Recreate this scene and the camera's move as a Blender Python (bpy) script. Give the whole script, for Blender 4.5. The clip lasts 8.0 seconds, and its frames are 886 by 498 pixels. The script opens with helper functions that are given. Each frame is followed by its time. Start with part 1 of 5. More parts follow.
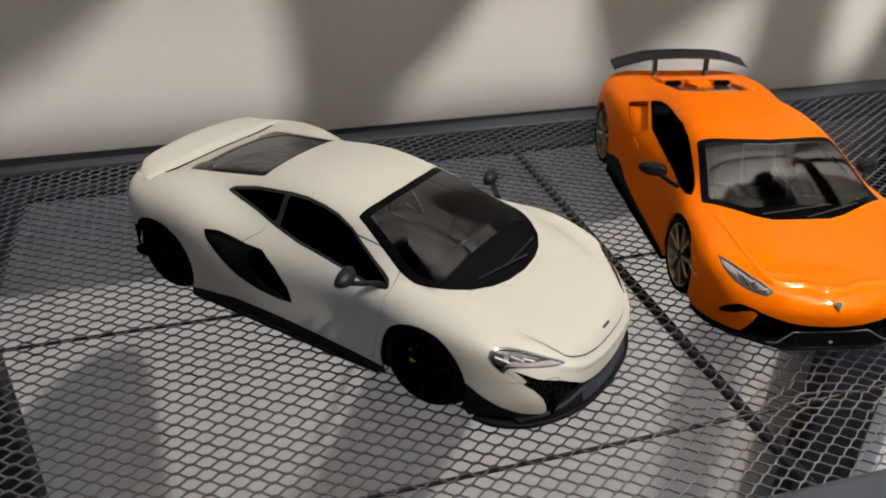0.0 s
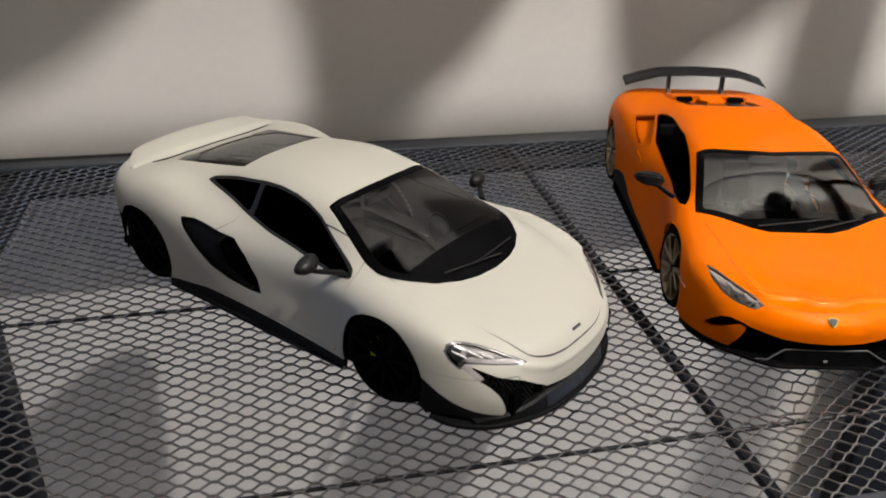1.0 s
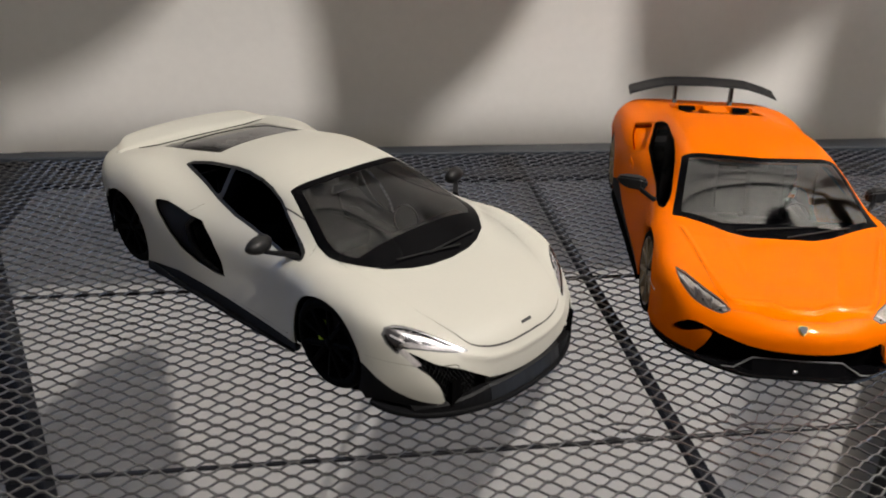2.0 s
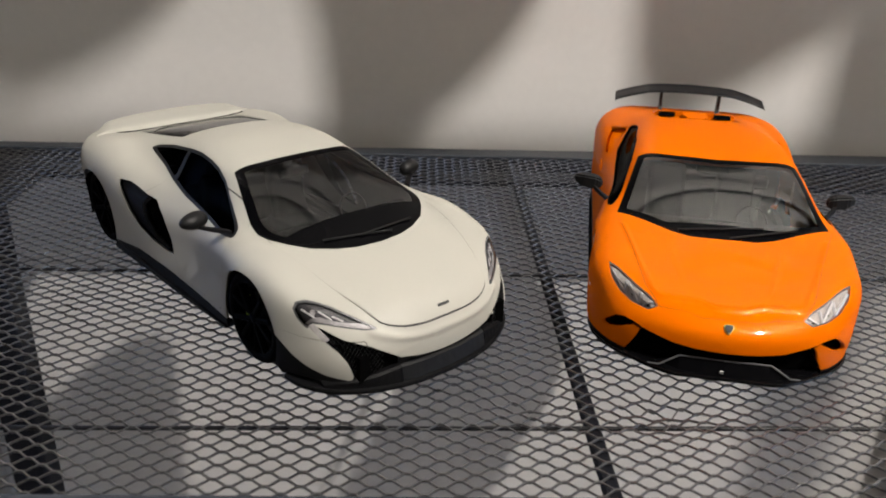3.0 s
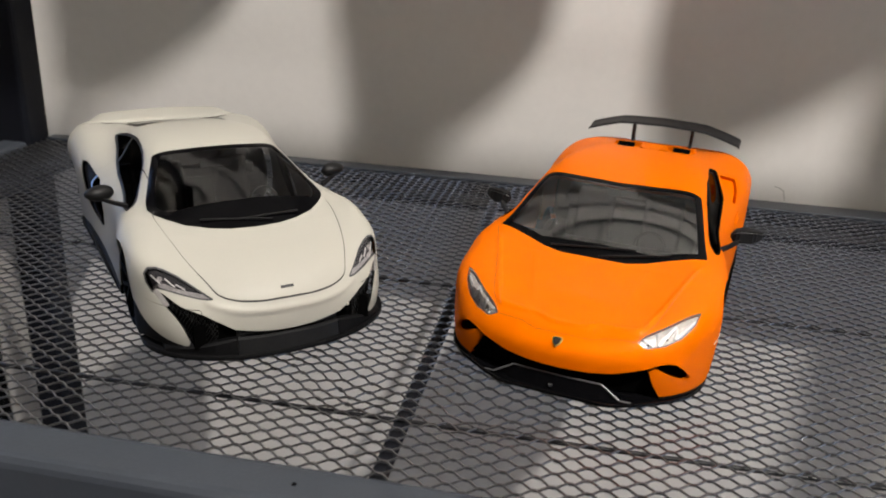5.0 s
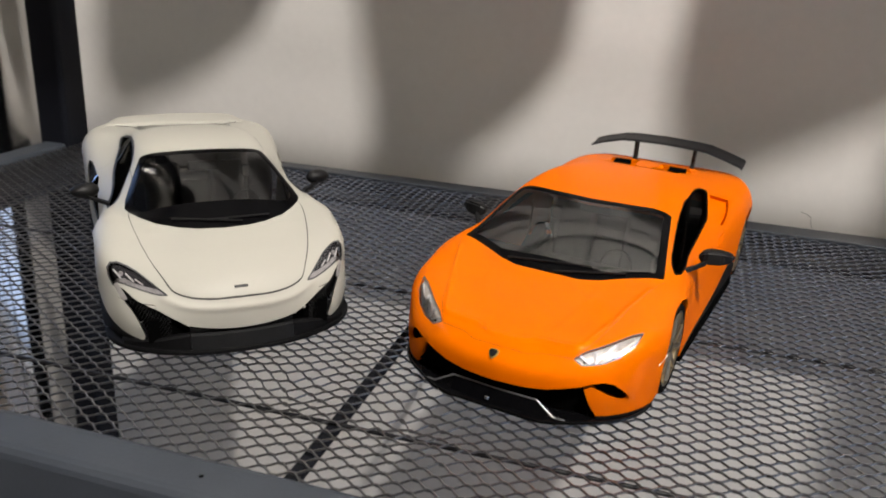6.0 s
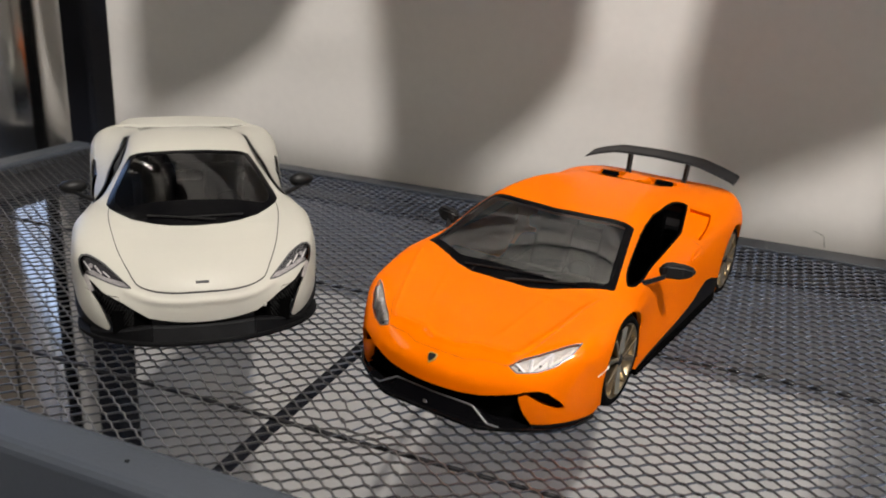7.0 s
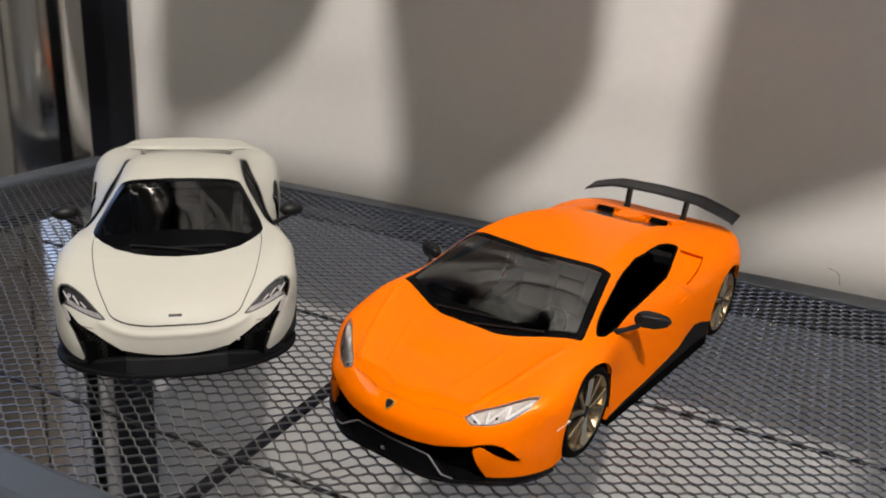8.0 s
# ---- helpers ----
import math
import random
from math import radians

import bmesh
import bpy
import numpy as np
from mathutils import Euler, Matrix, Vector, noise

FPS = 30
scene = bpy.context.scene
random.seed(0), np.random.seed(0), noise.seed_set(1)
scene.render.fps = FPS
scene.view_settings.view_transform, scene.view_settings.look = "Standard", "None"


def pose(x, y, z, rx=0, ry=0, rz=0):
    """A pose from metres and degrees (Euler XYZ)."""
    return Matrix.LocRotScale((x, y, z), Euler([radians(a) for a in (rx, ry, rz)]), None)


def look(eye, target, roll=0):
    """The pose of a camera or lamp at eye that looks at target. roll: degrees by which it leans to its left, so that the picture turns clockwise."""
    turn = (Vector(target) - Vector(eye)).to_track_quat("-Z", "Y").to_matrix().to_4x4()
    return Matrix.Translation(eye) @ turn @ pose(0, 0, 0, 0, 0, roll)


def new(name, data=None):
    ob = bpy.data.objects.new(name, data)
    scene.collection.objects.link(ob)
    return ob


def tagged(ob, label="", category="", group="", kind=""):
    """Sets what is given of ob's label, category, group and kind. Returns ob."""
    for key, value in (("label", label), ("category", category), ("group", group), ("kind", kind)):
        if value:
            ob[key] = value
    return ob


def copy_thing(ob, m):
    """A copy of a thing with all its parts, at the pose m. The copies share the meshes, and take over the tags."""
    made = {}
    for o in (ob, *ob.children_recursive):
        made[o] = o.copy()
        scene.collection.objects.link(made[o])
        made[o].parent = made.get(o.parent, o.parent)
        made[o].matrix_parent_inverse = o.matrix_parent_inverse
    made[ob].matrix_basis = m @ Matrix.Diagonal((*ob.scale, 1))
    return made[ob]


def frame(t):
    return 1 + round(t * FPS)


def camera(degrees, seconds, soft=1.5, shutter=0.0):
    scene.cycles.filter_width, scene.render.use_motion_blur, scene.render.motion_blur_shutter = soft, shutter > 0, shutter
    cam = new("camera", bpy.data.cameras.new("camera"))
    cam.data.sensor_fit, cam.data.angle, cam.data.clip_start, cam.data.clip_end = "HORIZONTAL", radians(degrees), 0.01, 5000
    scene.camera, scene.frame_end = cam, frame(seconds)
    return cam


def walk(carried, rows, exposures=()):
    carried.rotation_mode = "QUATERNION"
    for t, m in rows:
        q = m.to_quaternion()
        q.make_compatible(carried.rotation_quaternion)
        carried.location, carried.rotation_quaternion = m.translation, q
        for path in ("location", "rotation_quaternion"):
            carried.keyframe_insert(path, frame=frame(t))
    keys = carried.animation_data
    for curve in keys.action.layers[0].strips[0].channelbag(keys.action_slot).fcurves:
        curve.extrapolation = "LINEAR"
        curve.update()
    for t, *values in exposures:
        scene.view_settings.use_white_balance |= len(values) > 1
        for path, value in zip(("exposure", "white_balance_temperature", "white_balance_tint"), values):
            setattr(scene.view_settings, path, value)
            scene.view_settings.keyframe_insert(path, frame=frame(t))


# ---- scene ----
cam = camera(57.04, 8.0, soft=1.8)
cam.data.dof.use_dof, cam.data.dof.focus_distance, cam.data.dof.aperture_fstop = True, 0.27, 22.0
PATH = [
    (0, (0.05750, -0.02160, 0.16447), (0.13235, 0.22457, 0.01019), 1.35),
    (0.5, (0.06862, -0.02481, 0.15418), (0.13535, 0.22800, 0.00711), 1.55),
    (1, (0.08192, -0.02876, 0.14871), (0.13914, 0.22992, 0.00794), 1.60),
    (1.5, (0.09599, -0.03238, 0.14309), (0.14251, 0.23105, 0.00730), 1.71),
    (3, (0.15247, -0.04804, 0.13034), (0.16280, 0.22471, 0.00585), 1.93),
    (3.5, (0.17539, -0.05251, 0.12791), (0.17280, 0.22199, 0.00692), 2.25),
    (4, (0.20015, -0.05636, 0.12533), (0.18284, 0.21946, 0.00861), 2.41),
    (4.5, (0.22166, -0.05656, 0.12322), (0.18980, 0.21952, 0.01025), 2.68),
    (6, (0.27939, -0.04756, 0.12209), (0.20219, 0.22251, 0.01673), 3.10),
    (6.5, (0.29748, -0.04381, 0.12253), (0.20768, 0.22300, 0.01885), 3.22),
    (7, (0.31191, -0.03944, 0.12286), (0.21150, 0.22395, 0.02017), 3.37),
    (7.5, (0.32165, -0.03188, 0.12706), (0.21231, 0.22814, 0.02491), 3.53),
    (8, (0.33025, -0.02429, 0.13400), (0.21334, 0.23235, 0.03170), 3.71),
]
walk(cam, [(t, look(eye, target, roll)) for t, eye, target, roll in PATH])

# ---- light ----
LAMP = (0.85, -0.60, 1.55)
LAMP_FILL = (-0.90, 0.0, 0.95)


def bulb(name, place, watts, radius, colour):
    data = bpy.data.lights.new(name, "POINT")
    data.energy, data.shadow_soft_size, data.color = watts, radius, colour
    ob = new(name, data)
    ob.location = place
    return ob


bulb("ceiling_bulb", LAMP, 148, 0.026, (1.0, 0.945, 0.89))
# unseen fill lamp, added to brighten the white car's flank
bulb("fill_bulb", LAMP_FILL, 3.6, 0.12, (1.0, 0.94, 0.87))
world = bpy.data.worlds.new("evening_room")
world.use_nodes = True
world.node_tree.nodes["Background"].inputs[0].default_value = (0.55, 0.62, 0.75, 1)
world.node_tree.nodes["Background"].inputs[1].default_value = 0.15
scene.world = world
scene.view_settings.exposure = 0.0


# ---- materials ----
def links(mat):
    return mat.node_tree.nodes, mat.node_tree.links


def surface(name, colour, rough=0.5, metal=0.0, coat=0.0, vary=0.0, grain=400.0, blotch=25.0, bump=0.0, rough_vary=0.0, spec=0.5):
    """A principled surface whose colour and gloss drift at two sizes, with fine relief."""
    mat = bpy.data.materials.new(name)
    mat.use_nodes = True
    nodes, wires = links(mat)
    bsdf = nodes["Principled BSDF"]
    bsdf.inputs["Base Color"].default_value = (*colour, 1)
    bsdf.inputs["Roughness"].default_value = rough
    bsdf.inputs["Metallic"].default_value = metal
    bsdf.inputs["Coat Weight"].default_value = coat
    bsdf.inputs["Coat Roughness"].default_value = 0.06
    bsdf.inputs["Specular IOR Level"].default_value = spec
    at = nodes.new("ShaderNodeTexCoord")
    big = nodes.new("ShaderNodeTexNoise")
    big.inputs["Scale"].default_value, big.inputs["Detail"].default_value = blotch, 4
    fine = nodes.new("ShaderNodeTexNoise")
    fine.inputs["Scale"].default_value, fine.inputs["Detail"].default_value = grain, 3
    for tex in (big, fine):
        wires.new(at.outputs["Object"], tex.inputs["Vector"])
    if vary:
        both = nodes.new("ShaderNodeMath")
        both.operation = "ADD"
        wires.new(big.outputs["Fac"], both.inputs[0])
        wires.new(fine.outputs["Fac"], both.inputs[1])
        span = nodes.new("ShaderNodeMapRange")
        span.inputs["From Min"].default_value, span.inputs["From Max"].default_value = 0.6, 1.4
        span.inputs["To Min"].default_value, span.inputs["To Max"].default_value = 1 - vary, 1 + vary
        wires.new(both.outputs[0], span.inputs["Value"])
        tint = nodes.new("ShaderNodeVectorMath")
        tint.operation = "SCALE"
        tint.inputs[0].default_value = colour
        wires.new(span.outputs[0], tint.inputs["Scale"])
        wires.new(tint.outputs[0], bsdf.inputs["Base Color"])
    if rough_vary:
        gloss = nodes.new("ShaderNodeMapRange")
        gloss.inputs["From Min"].default_value, gloss.inputs["From Max"].default_value = 0.3, 0.7
        gloss.inputs["To Min"].default_value, gloss.inputs["To Max"].default_value = rough - rough_vary, rough + rough_vary
        wires.new(big.outputs["Fac"], gloss.inputs["Value"])
        wires.new(gloss.outputs[0], bsdf.inputs["Roughness"])
    if bump:
        relief = nodes.new("ShaderNodeBump")
        relief.inputs["Strength"].default_value, relief.inputs["Distance"].default_value = bump, 0.0004
        wires.new(fine.outputs["Fac"], relief.inputs["Height"])
        wires.new(relief.outputs[0], bsdf.inputs["Normal"])
    return mat


def tinted_glass(name, tint, gloss=0.03, ior=1.5):
    """A thin pane: what lies behind shows through the tint, with a sharp sheen on top."""
    mat = bpy.data.materials.new(name)
    mat.use_nodes = True
    nodes, wires = links(mat)
    clear = nodes.new("ShaderNodeBsdfTransparent")
    clear.inputs[0].default_value = (*tint, 1)
    sheen = nodes.new("ShaderNodeBsdfGlossy")
    sheen.inputs["Roughness"].default_value = gloss
    amount = nodes.new("ShaderNodeFresnel")
    amount.inputs["IOR"].default_value = ior
    mix = nodes.new("ShaderNodeMixShader")
    wires.new(amount.outputs[0], mix.inputs[0])
    wires.new(clear.outputs[0], mix.inputs[1])
    wires.new(sheen.outputs[0], mix.inputs[2])
    wires.new(mix.outputs[0], nodes["Material Output"].inputs["Surface"])
    return mat


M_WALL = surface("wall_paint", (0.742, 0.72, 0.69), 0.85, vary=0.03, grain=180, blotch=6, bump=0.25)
# rest of the room kept darker than wall_north to hold down bounce light
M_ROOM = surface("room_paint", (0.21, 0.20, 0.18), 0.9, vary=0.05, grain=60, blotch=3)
# floor is out of view, polished to mirror the low window into the pipe
M_FLOOR = surface("polished_brown_floor", (0.14, 0.12, 0.10), 0.12, vary=0.12, grain=60, blotch=5)
# the slate's blue lean puts some reflected dusk into the coat's colour
M_STEEL = surface("slate_powder_coat", (0.044, 0.051, 0.063), 0.42, vary=0.10, grain=1500, blotch=30, bump=0.15, rough_vary=0.06, spec=0.3)
M_POST = surface("black_powder_coat", (0.006, 0.007, 0.011), 0.5, vary=0.15, grain=1500, blotch=30, bump=0.12, spec=0.2)
M_MESH = surface("grey_expanded_steel", (0.22, 0.217, 0.218), 0.33, metal=0.92, vary=0.15, grain=900, blotch=40, rough_vary=0.06)
M_BRUSHED = surface("brushed_stainless_steel", (0.60, 0.59, 0.57), 0.13, metal=1.0, vary=0.06, grain=90, blotch=7, rough_vary=0.03)
M_WALNUT = surface("dark_walnut", (0.075, 0.058, 0.046), 0.4, vary=0.3, grain=40, blotch=9)
M_TRIM = surface("champagne_trim", (0.50, 0.45, 0.38), 0.3, metal=0.4, vary=0.1)
M_CLEAR = tinted_glass("clear_deck_glass", (0.94, 0.95, 0.95))
M_WIRE = surface("black_wire", (0.01, 0.01, 0.012), 0.5)


# ---- building helpers ----
def mesh_of(name, verts, faces, material, smooth=False):
    me = bpy.data.meshes.new(name)
    me.from_pydata([tuple(v) for v in verts], [], [tuple(f) for f in faces])
    me.materials.append(material)
    if smooth:
        me.polygons.foreach_set("use_smooth", [True] * len(me.polygons))
    me.update()
    return me


def part(name, bm, material, parent=None, label="", smooth=False, kind=""):
    """Links a bmesh, or finished mesh data, as one object under a thing."""
    if isinstance(bm, bmesh.types.BMesh):
        me = bpy.data.meshes.new(name)
        bm.to_mesh(me)
        bm.free()
        if smooth:
            me.polygons.foreach_set("use_smooth", [True] * len(me.polygons))
    else:
        me = bm
    if material is not None and not me.materials:
        me.materials.append(material)
    ob = new(name, me)
    ob.parent = parent
    return tagged(ob, label, kind=kind)


def box(size, place, bevel=0.0, segments=3, turn=None):
    bm = bmesh.new()
    bmesh.ops.create_cube(bm, size=1)
    bmesh.ops.scale(bm, vec=size, verts=bm.verts)
    if bevel:
        bmesh.ops.bevel(bm, geom=bm.edges[:], offset=bevel, segments=segments, profile=0.5, affect="EDGES")
    if turn is not None:
        bmesh.ops.transform(bm, matrix=turn, verts=bm.verts)
    bmesh.ops.translate(bm, vec=place, verts=bm.verts)
    return bm


def span(x0, x1, y0, y1, z0, z1, bevel=0.0, segments=3):
    return box((x1 - x0, y1 - y0, z1 - z0), ((x0 + x1) / 2, (y0 + y1) / 2, (z0 + z1) / 2), bevel, segments)


def rod(a, b, radius, sides=10):
    a, b = Vector(a), Vector(b)
    bm = bmesh.new()
    bmesh.ops.create_cone(bm, cap_ends=True, segments=sides, radius1=radius, radius2=radius, depth=(b - a).length)
    bmesh.ops.transform(bm, matrix=Matrix.Translation((a + b) / 2) @ (b - a).to_track_quat("Z", "Y").to_matrix().to_4x4(), verts=bm.verts)
    return bm


def joined(*bms):
    out = bmesh.new()
    for bm in bms:
        me = bpy.data.meshes.new("piece")
        bm.to_mesh(me)
        bm.free()
        out.from_mesh(me)
        bpy.data.meshes.remove(me)
    return out


def thing(name, label, category, group="", m=None):
    ob = new(name)
    if m is not None:
        ob.matrix_world = m
    return tagged(ob, label, category, group)


def lathe(profile, sides=40, axis="X"):
    """Turns a closed or open outline of (radius, along) round an axis."""
    verts, faces = [], []
    for r, a in profile:
        for k in range(sides):
            c, s = math.cos(2 * math.pi * k / sides), math.sin(2 * math.pi * k / sides)
            verts.append((a, r * c, r * s) if axis == "X" else (r * c, r * s, a))
    for i in range(len(profile) - 1):
        for k in range(sides):
            j = (k + 1) % sides
            faces.append((i * sides + k, i * sides + j, (i + 1) * sides + j, (i + 1) * sides + k))
    bm = bmesh.new()
    made = [bm.verts.new(v) for v in verts]
    for f in faces:
        bm.faces.new([made[i] for i in f])
    bmesh.ops.recalc_face_normals(bm, faces=bm.faces)
    return bm


# ---- the room ----
WALL_Y = 0.405
tagged(part("wall_north", span(-0.128, 1.9, WALL_Y, WALL_Y + 0.12, -0.9, 1.75), M_WALL), "warm white painted wall behind the rack", "wall", kind="structure")
EAST = 1.2
SILL_Y0, SILL_Y1, WINDOW_TOP = -1.30, 0.36, -0.10
tagged(part("wall_east", joined(span(EAST, EAST + 0.1, -2.2, SILL_Y0, -0.9, 1.75), span(EAST, EAST + 0.1, SILL_Y1, WALL_Y - 0.002, -0.9, 1.75), span(EAST, EAST + 0.1, SILL_Y0, SILL_Y1, WINDOW_TOP, 1.75)), M_ROOM), "plain painted side wall around the added window", "wall", kind="structure")
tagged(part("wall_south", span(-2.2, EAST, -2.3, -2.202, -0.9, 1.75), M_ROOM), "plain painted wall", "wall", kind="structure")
# out of view; dark so the pipe's left side mirrors little light
tagged(part("wall_west", joined(span(-2.3, -2.202, -2.2, 0.9, -0.9, 1.75), span(-2.3, -2.202, 1.7, 2.0, -0.9, 1.75), span(-2.3, -2.202, 0.9, 1.7, -0.9, -0.86), span(-2.3, -2.202, 0.9, 1.7, 1.35, 1.75)), M_WALNUT), "unseen dark side wall with a window", "wall", kind="structure")
tagged(part("floor", span(-2.3, 1.9, -2.3, 2.1, -1.0, -0.9), M_FLOOR), "polished brown floor under the rack", "floor", kind="structure")
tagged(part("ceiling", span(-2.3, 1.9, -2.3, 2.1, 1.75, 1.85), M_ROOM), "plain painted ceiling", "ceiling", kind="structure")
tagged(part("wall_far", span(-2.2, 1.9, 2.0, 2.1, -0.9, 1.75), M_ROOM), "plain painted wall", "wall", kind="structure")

# wide window with blue dusk outside, in the side wall
M_DUSK = bpy.data.materials.new("blue_dusk_sky")
M_DUSK.use_nodes = True
M_DUSK.node_tree.nodes["Principled BSDF"].inputs["Emission Color"].default_value = (0.30, 0.50, 1.0, 1)
M_DUSK.node_tree.nodes["Principled BSDF"].inputs["Emission Strength"].default_value = 4.2
window = tagged(new("window_1"), "white framed window with blue dusk outside", "window", kind="structure")
for y0, y1 in ((0.90, 0.95), (1.65, 1.7)):
    part("mullion", span(-2.27, -2.23, y0, y1, -0.86, 1.35, 0.004, 1), M_WALL, window)
for z0, z1 in ((-0.86, -0.80), (1.29, 1.35)):
    for y0, y1 in ((0.9502, 1.6498),):
        part("window_rail", span(-2.27, -2.23, y0, y1, z0, z1, 0.004, 1), M_WALL, window)
tagged(part("backdrop", span(-2.62, -2.60, 0.2, 2.5, -1.3, 1.8), M_DUSK), "blue dusk sky outside the window", "sky", kind="structure")

# unseen low window, added to tint the pipe's reflections and fill from the east
M_FILL_GLOW = M_DUSK.copy()
M_FILL_GLOW.node_tree.nodes["Principled BSDF"].inputs["Emission Color"].default_value = (0.50, 0.66, 1.0, 1)
M_FILL_GLOW.node_tree.nodes["Principled BSDF"].inputs["Emission Strength"].default_value = 1.3
fill_window = tagged(new("unseen_window"), "unseen low window added for pale blue fill light", "window", kind="structure")
middle = (SILL_Y0 + SILL_Y1) / 2
for y in (SILL_Y0 + 0.0205, middle, SILL_Y1 - 0.0205):
    part("mullion", span(EAST + 0.03, EAST + 0.07, y - 0.02, y + 0.02, -0.8995, WINDOW_TOP - 0.0005, 0.004, 1), M_WALL, fill_window)
for y0, y1 in ((SILL_Y0 + 0.0408, middle - 0.0203), (middle + 0.0203, SILL_Y1 - 0.0408)):
    for z0, z1 in ((-0.8995, -0.86), (-0.50, -0.46), (WINDOW_TOP - 0.04, WINDOW_TOP - 0.0005)):
        part("window_rail", span(EAST + 0.03, EAST + 0.07, y0, y1, z0, z1, 0.004, 1), M_WALL, fill_window)
tagged(part("backdrop", span(EAST + 0.30, EAST + 0.31, -2.1, 0.9, -1.2, 0.8), M_FILL_GLOW), "pale blue glow behind the added window", "sky", kind="structure")

# polished steel pipe just beyond the corner post
pipe = thing("steel_pipe", "upright polished stainless steel pipe beside the rack", "pipe")
part("tube", lathe([(0.052, -0.90), (0.052, -0.30), (0.0516, -0.12), (0.052, -0.05), (0.050, -0.02), (0.0475, 0.0), (0.047, 0.20), (0.047, 0.60), (0.0465, 1.75)], 72, "Z"), M_BRUSHED, pipe, smooth=True)
part("floor_flange", lathe([(0.052, -0.893), (0.055, -0.890), (0.062, -0.8935), (0.062, -0.8995), (0.053, -0.8995)], 48, "Z"), M_BRUSHED, pipe, smooth=True)
# dark lump for a black patch low on the pipe, placed to fit the view
part("dark_lump", lathe([(0.0005, -0.024), (0.012, -0.022), (0.020, -0.012), (0.022, 0.0), (0.020, 0.012), (0.012, 0.022), (0.0005, 0.024)], 28, "Z"), M_WIRE, pipe, "dark rounded lump on the pipe", smooth=True).matrix_local = pose(0.012, -0.048, -0.272)
pipe.matrix_world = pose(-0.159, 0.3615, 0)

# dark cabinet in the far corner of the room, a stand-in placed to fit the camera's view
cabinet = thing("cabinet", "dark brown cabinet standing in for a dark background with a pale band", "cabinet")
part("carcass", span(-1.90, -0.75, 1.32, 1.70, -0.90, 0.80, 0.004), M_WALNUT, cabinet)
for z0, z1, paint in ((-0.88, -0.62, 0), (-0.61, -0.285, 0), (-0.275, -0.150, 1), (-0.140, 0.32, 0), (0.33, 0.78, 0)):
    front = part("drawer_front", span(-1.88, -0.77, 1.302, 1.3195, z0, z1, 0.004), M_TRIM if paint else M_WALNUT, cabinet, "pale drawer front" if paint else "dark wooden front")
    part("handle", rod((-1.42, 1.294, (z0 + z1) / 2), (-1.28, 1.294, (z0 + z1) / 2), 0.006, 10), M_WIRE, front)


# ---- the rack ----
X0, X1, Y0, Y1 = -0.060, 0.620, 0.0965, 0.350   # inner opening of a shelf
UPPER = 0.469                                  # height of the unseen shelf above, set by its rail's shadow


def expanded_sheet(x0, x1, y0, y1, pitch=0.0083, row=0.00245, width=0.00054, thick=0.0005):
    """Expanded metal: zigzag strands that meet at their knuckles."""
    verts, faces = [], []
    half, flat = pitch / 2, 0.0006
    dents = ((0.221, 0.136, 0.0022), (0.183, 0.139, 0.0018), (0.168, 0.143, -0.0010), (0.236, 0.121, -0.0012))
    lift = row / 2 - width * 0.30
    cols = int((x1 - x0) / half)
    for k in range(int((y1 - y0) / row) + 1):
        yc = y0 + k * row
        line = []
        for c in range(cols + 1):
            side = 1 if (c + k) % 2 else -1
            x = x0 + c * half
            for dx in (-flat, flat):
                line.append((min(max(x + dx, x0), x1), yc + side * lift))
        base = len(verts)
        for n, (x, y) in enumerate(line):
            sag = 0.00012 * math.sin(x * 61 + k * 0.31) + 0.0001 * math.sin(x * 23 - k * 0.17)
            warp = 0.00034 * math.sin(x * 47 + k * 0.21) * math.sin(x * 19 - k * 0.13)
            tip = 0.00022 if (n // 2 + k) % 2 else -0.00022
            for dx, dy, deep in dents:
                near = math.exp(-((x - dx) ** 2 + (y - dy) ** 2) / 0.00013)
                warp -= deep * near * (1 + 0.5 * math.sin(x * 700 + k))
                sag -= 0.6 * deep * near
            for dy, dz in ((-width / 2, 0), (width / 2, 0), (width / 2, -thick), (-width / 2, -thick)):
                verts.append((x, y + dy + warp, dz + sag + tip))
        for n in range(len(line) - 1):
            a, b = base + 4 * n, base + 4 * n + 4
            for q in range(4):
                r = (q + 1) % 4
                faces.append((a + q, b + q, b + r, a + r))
    return mesh_of("mesh_sheet", verts, faces, M_MESH)


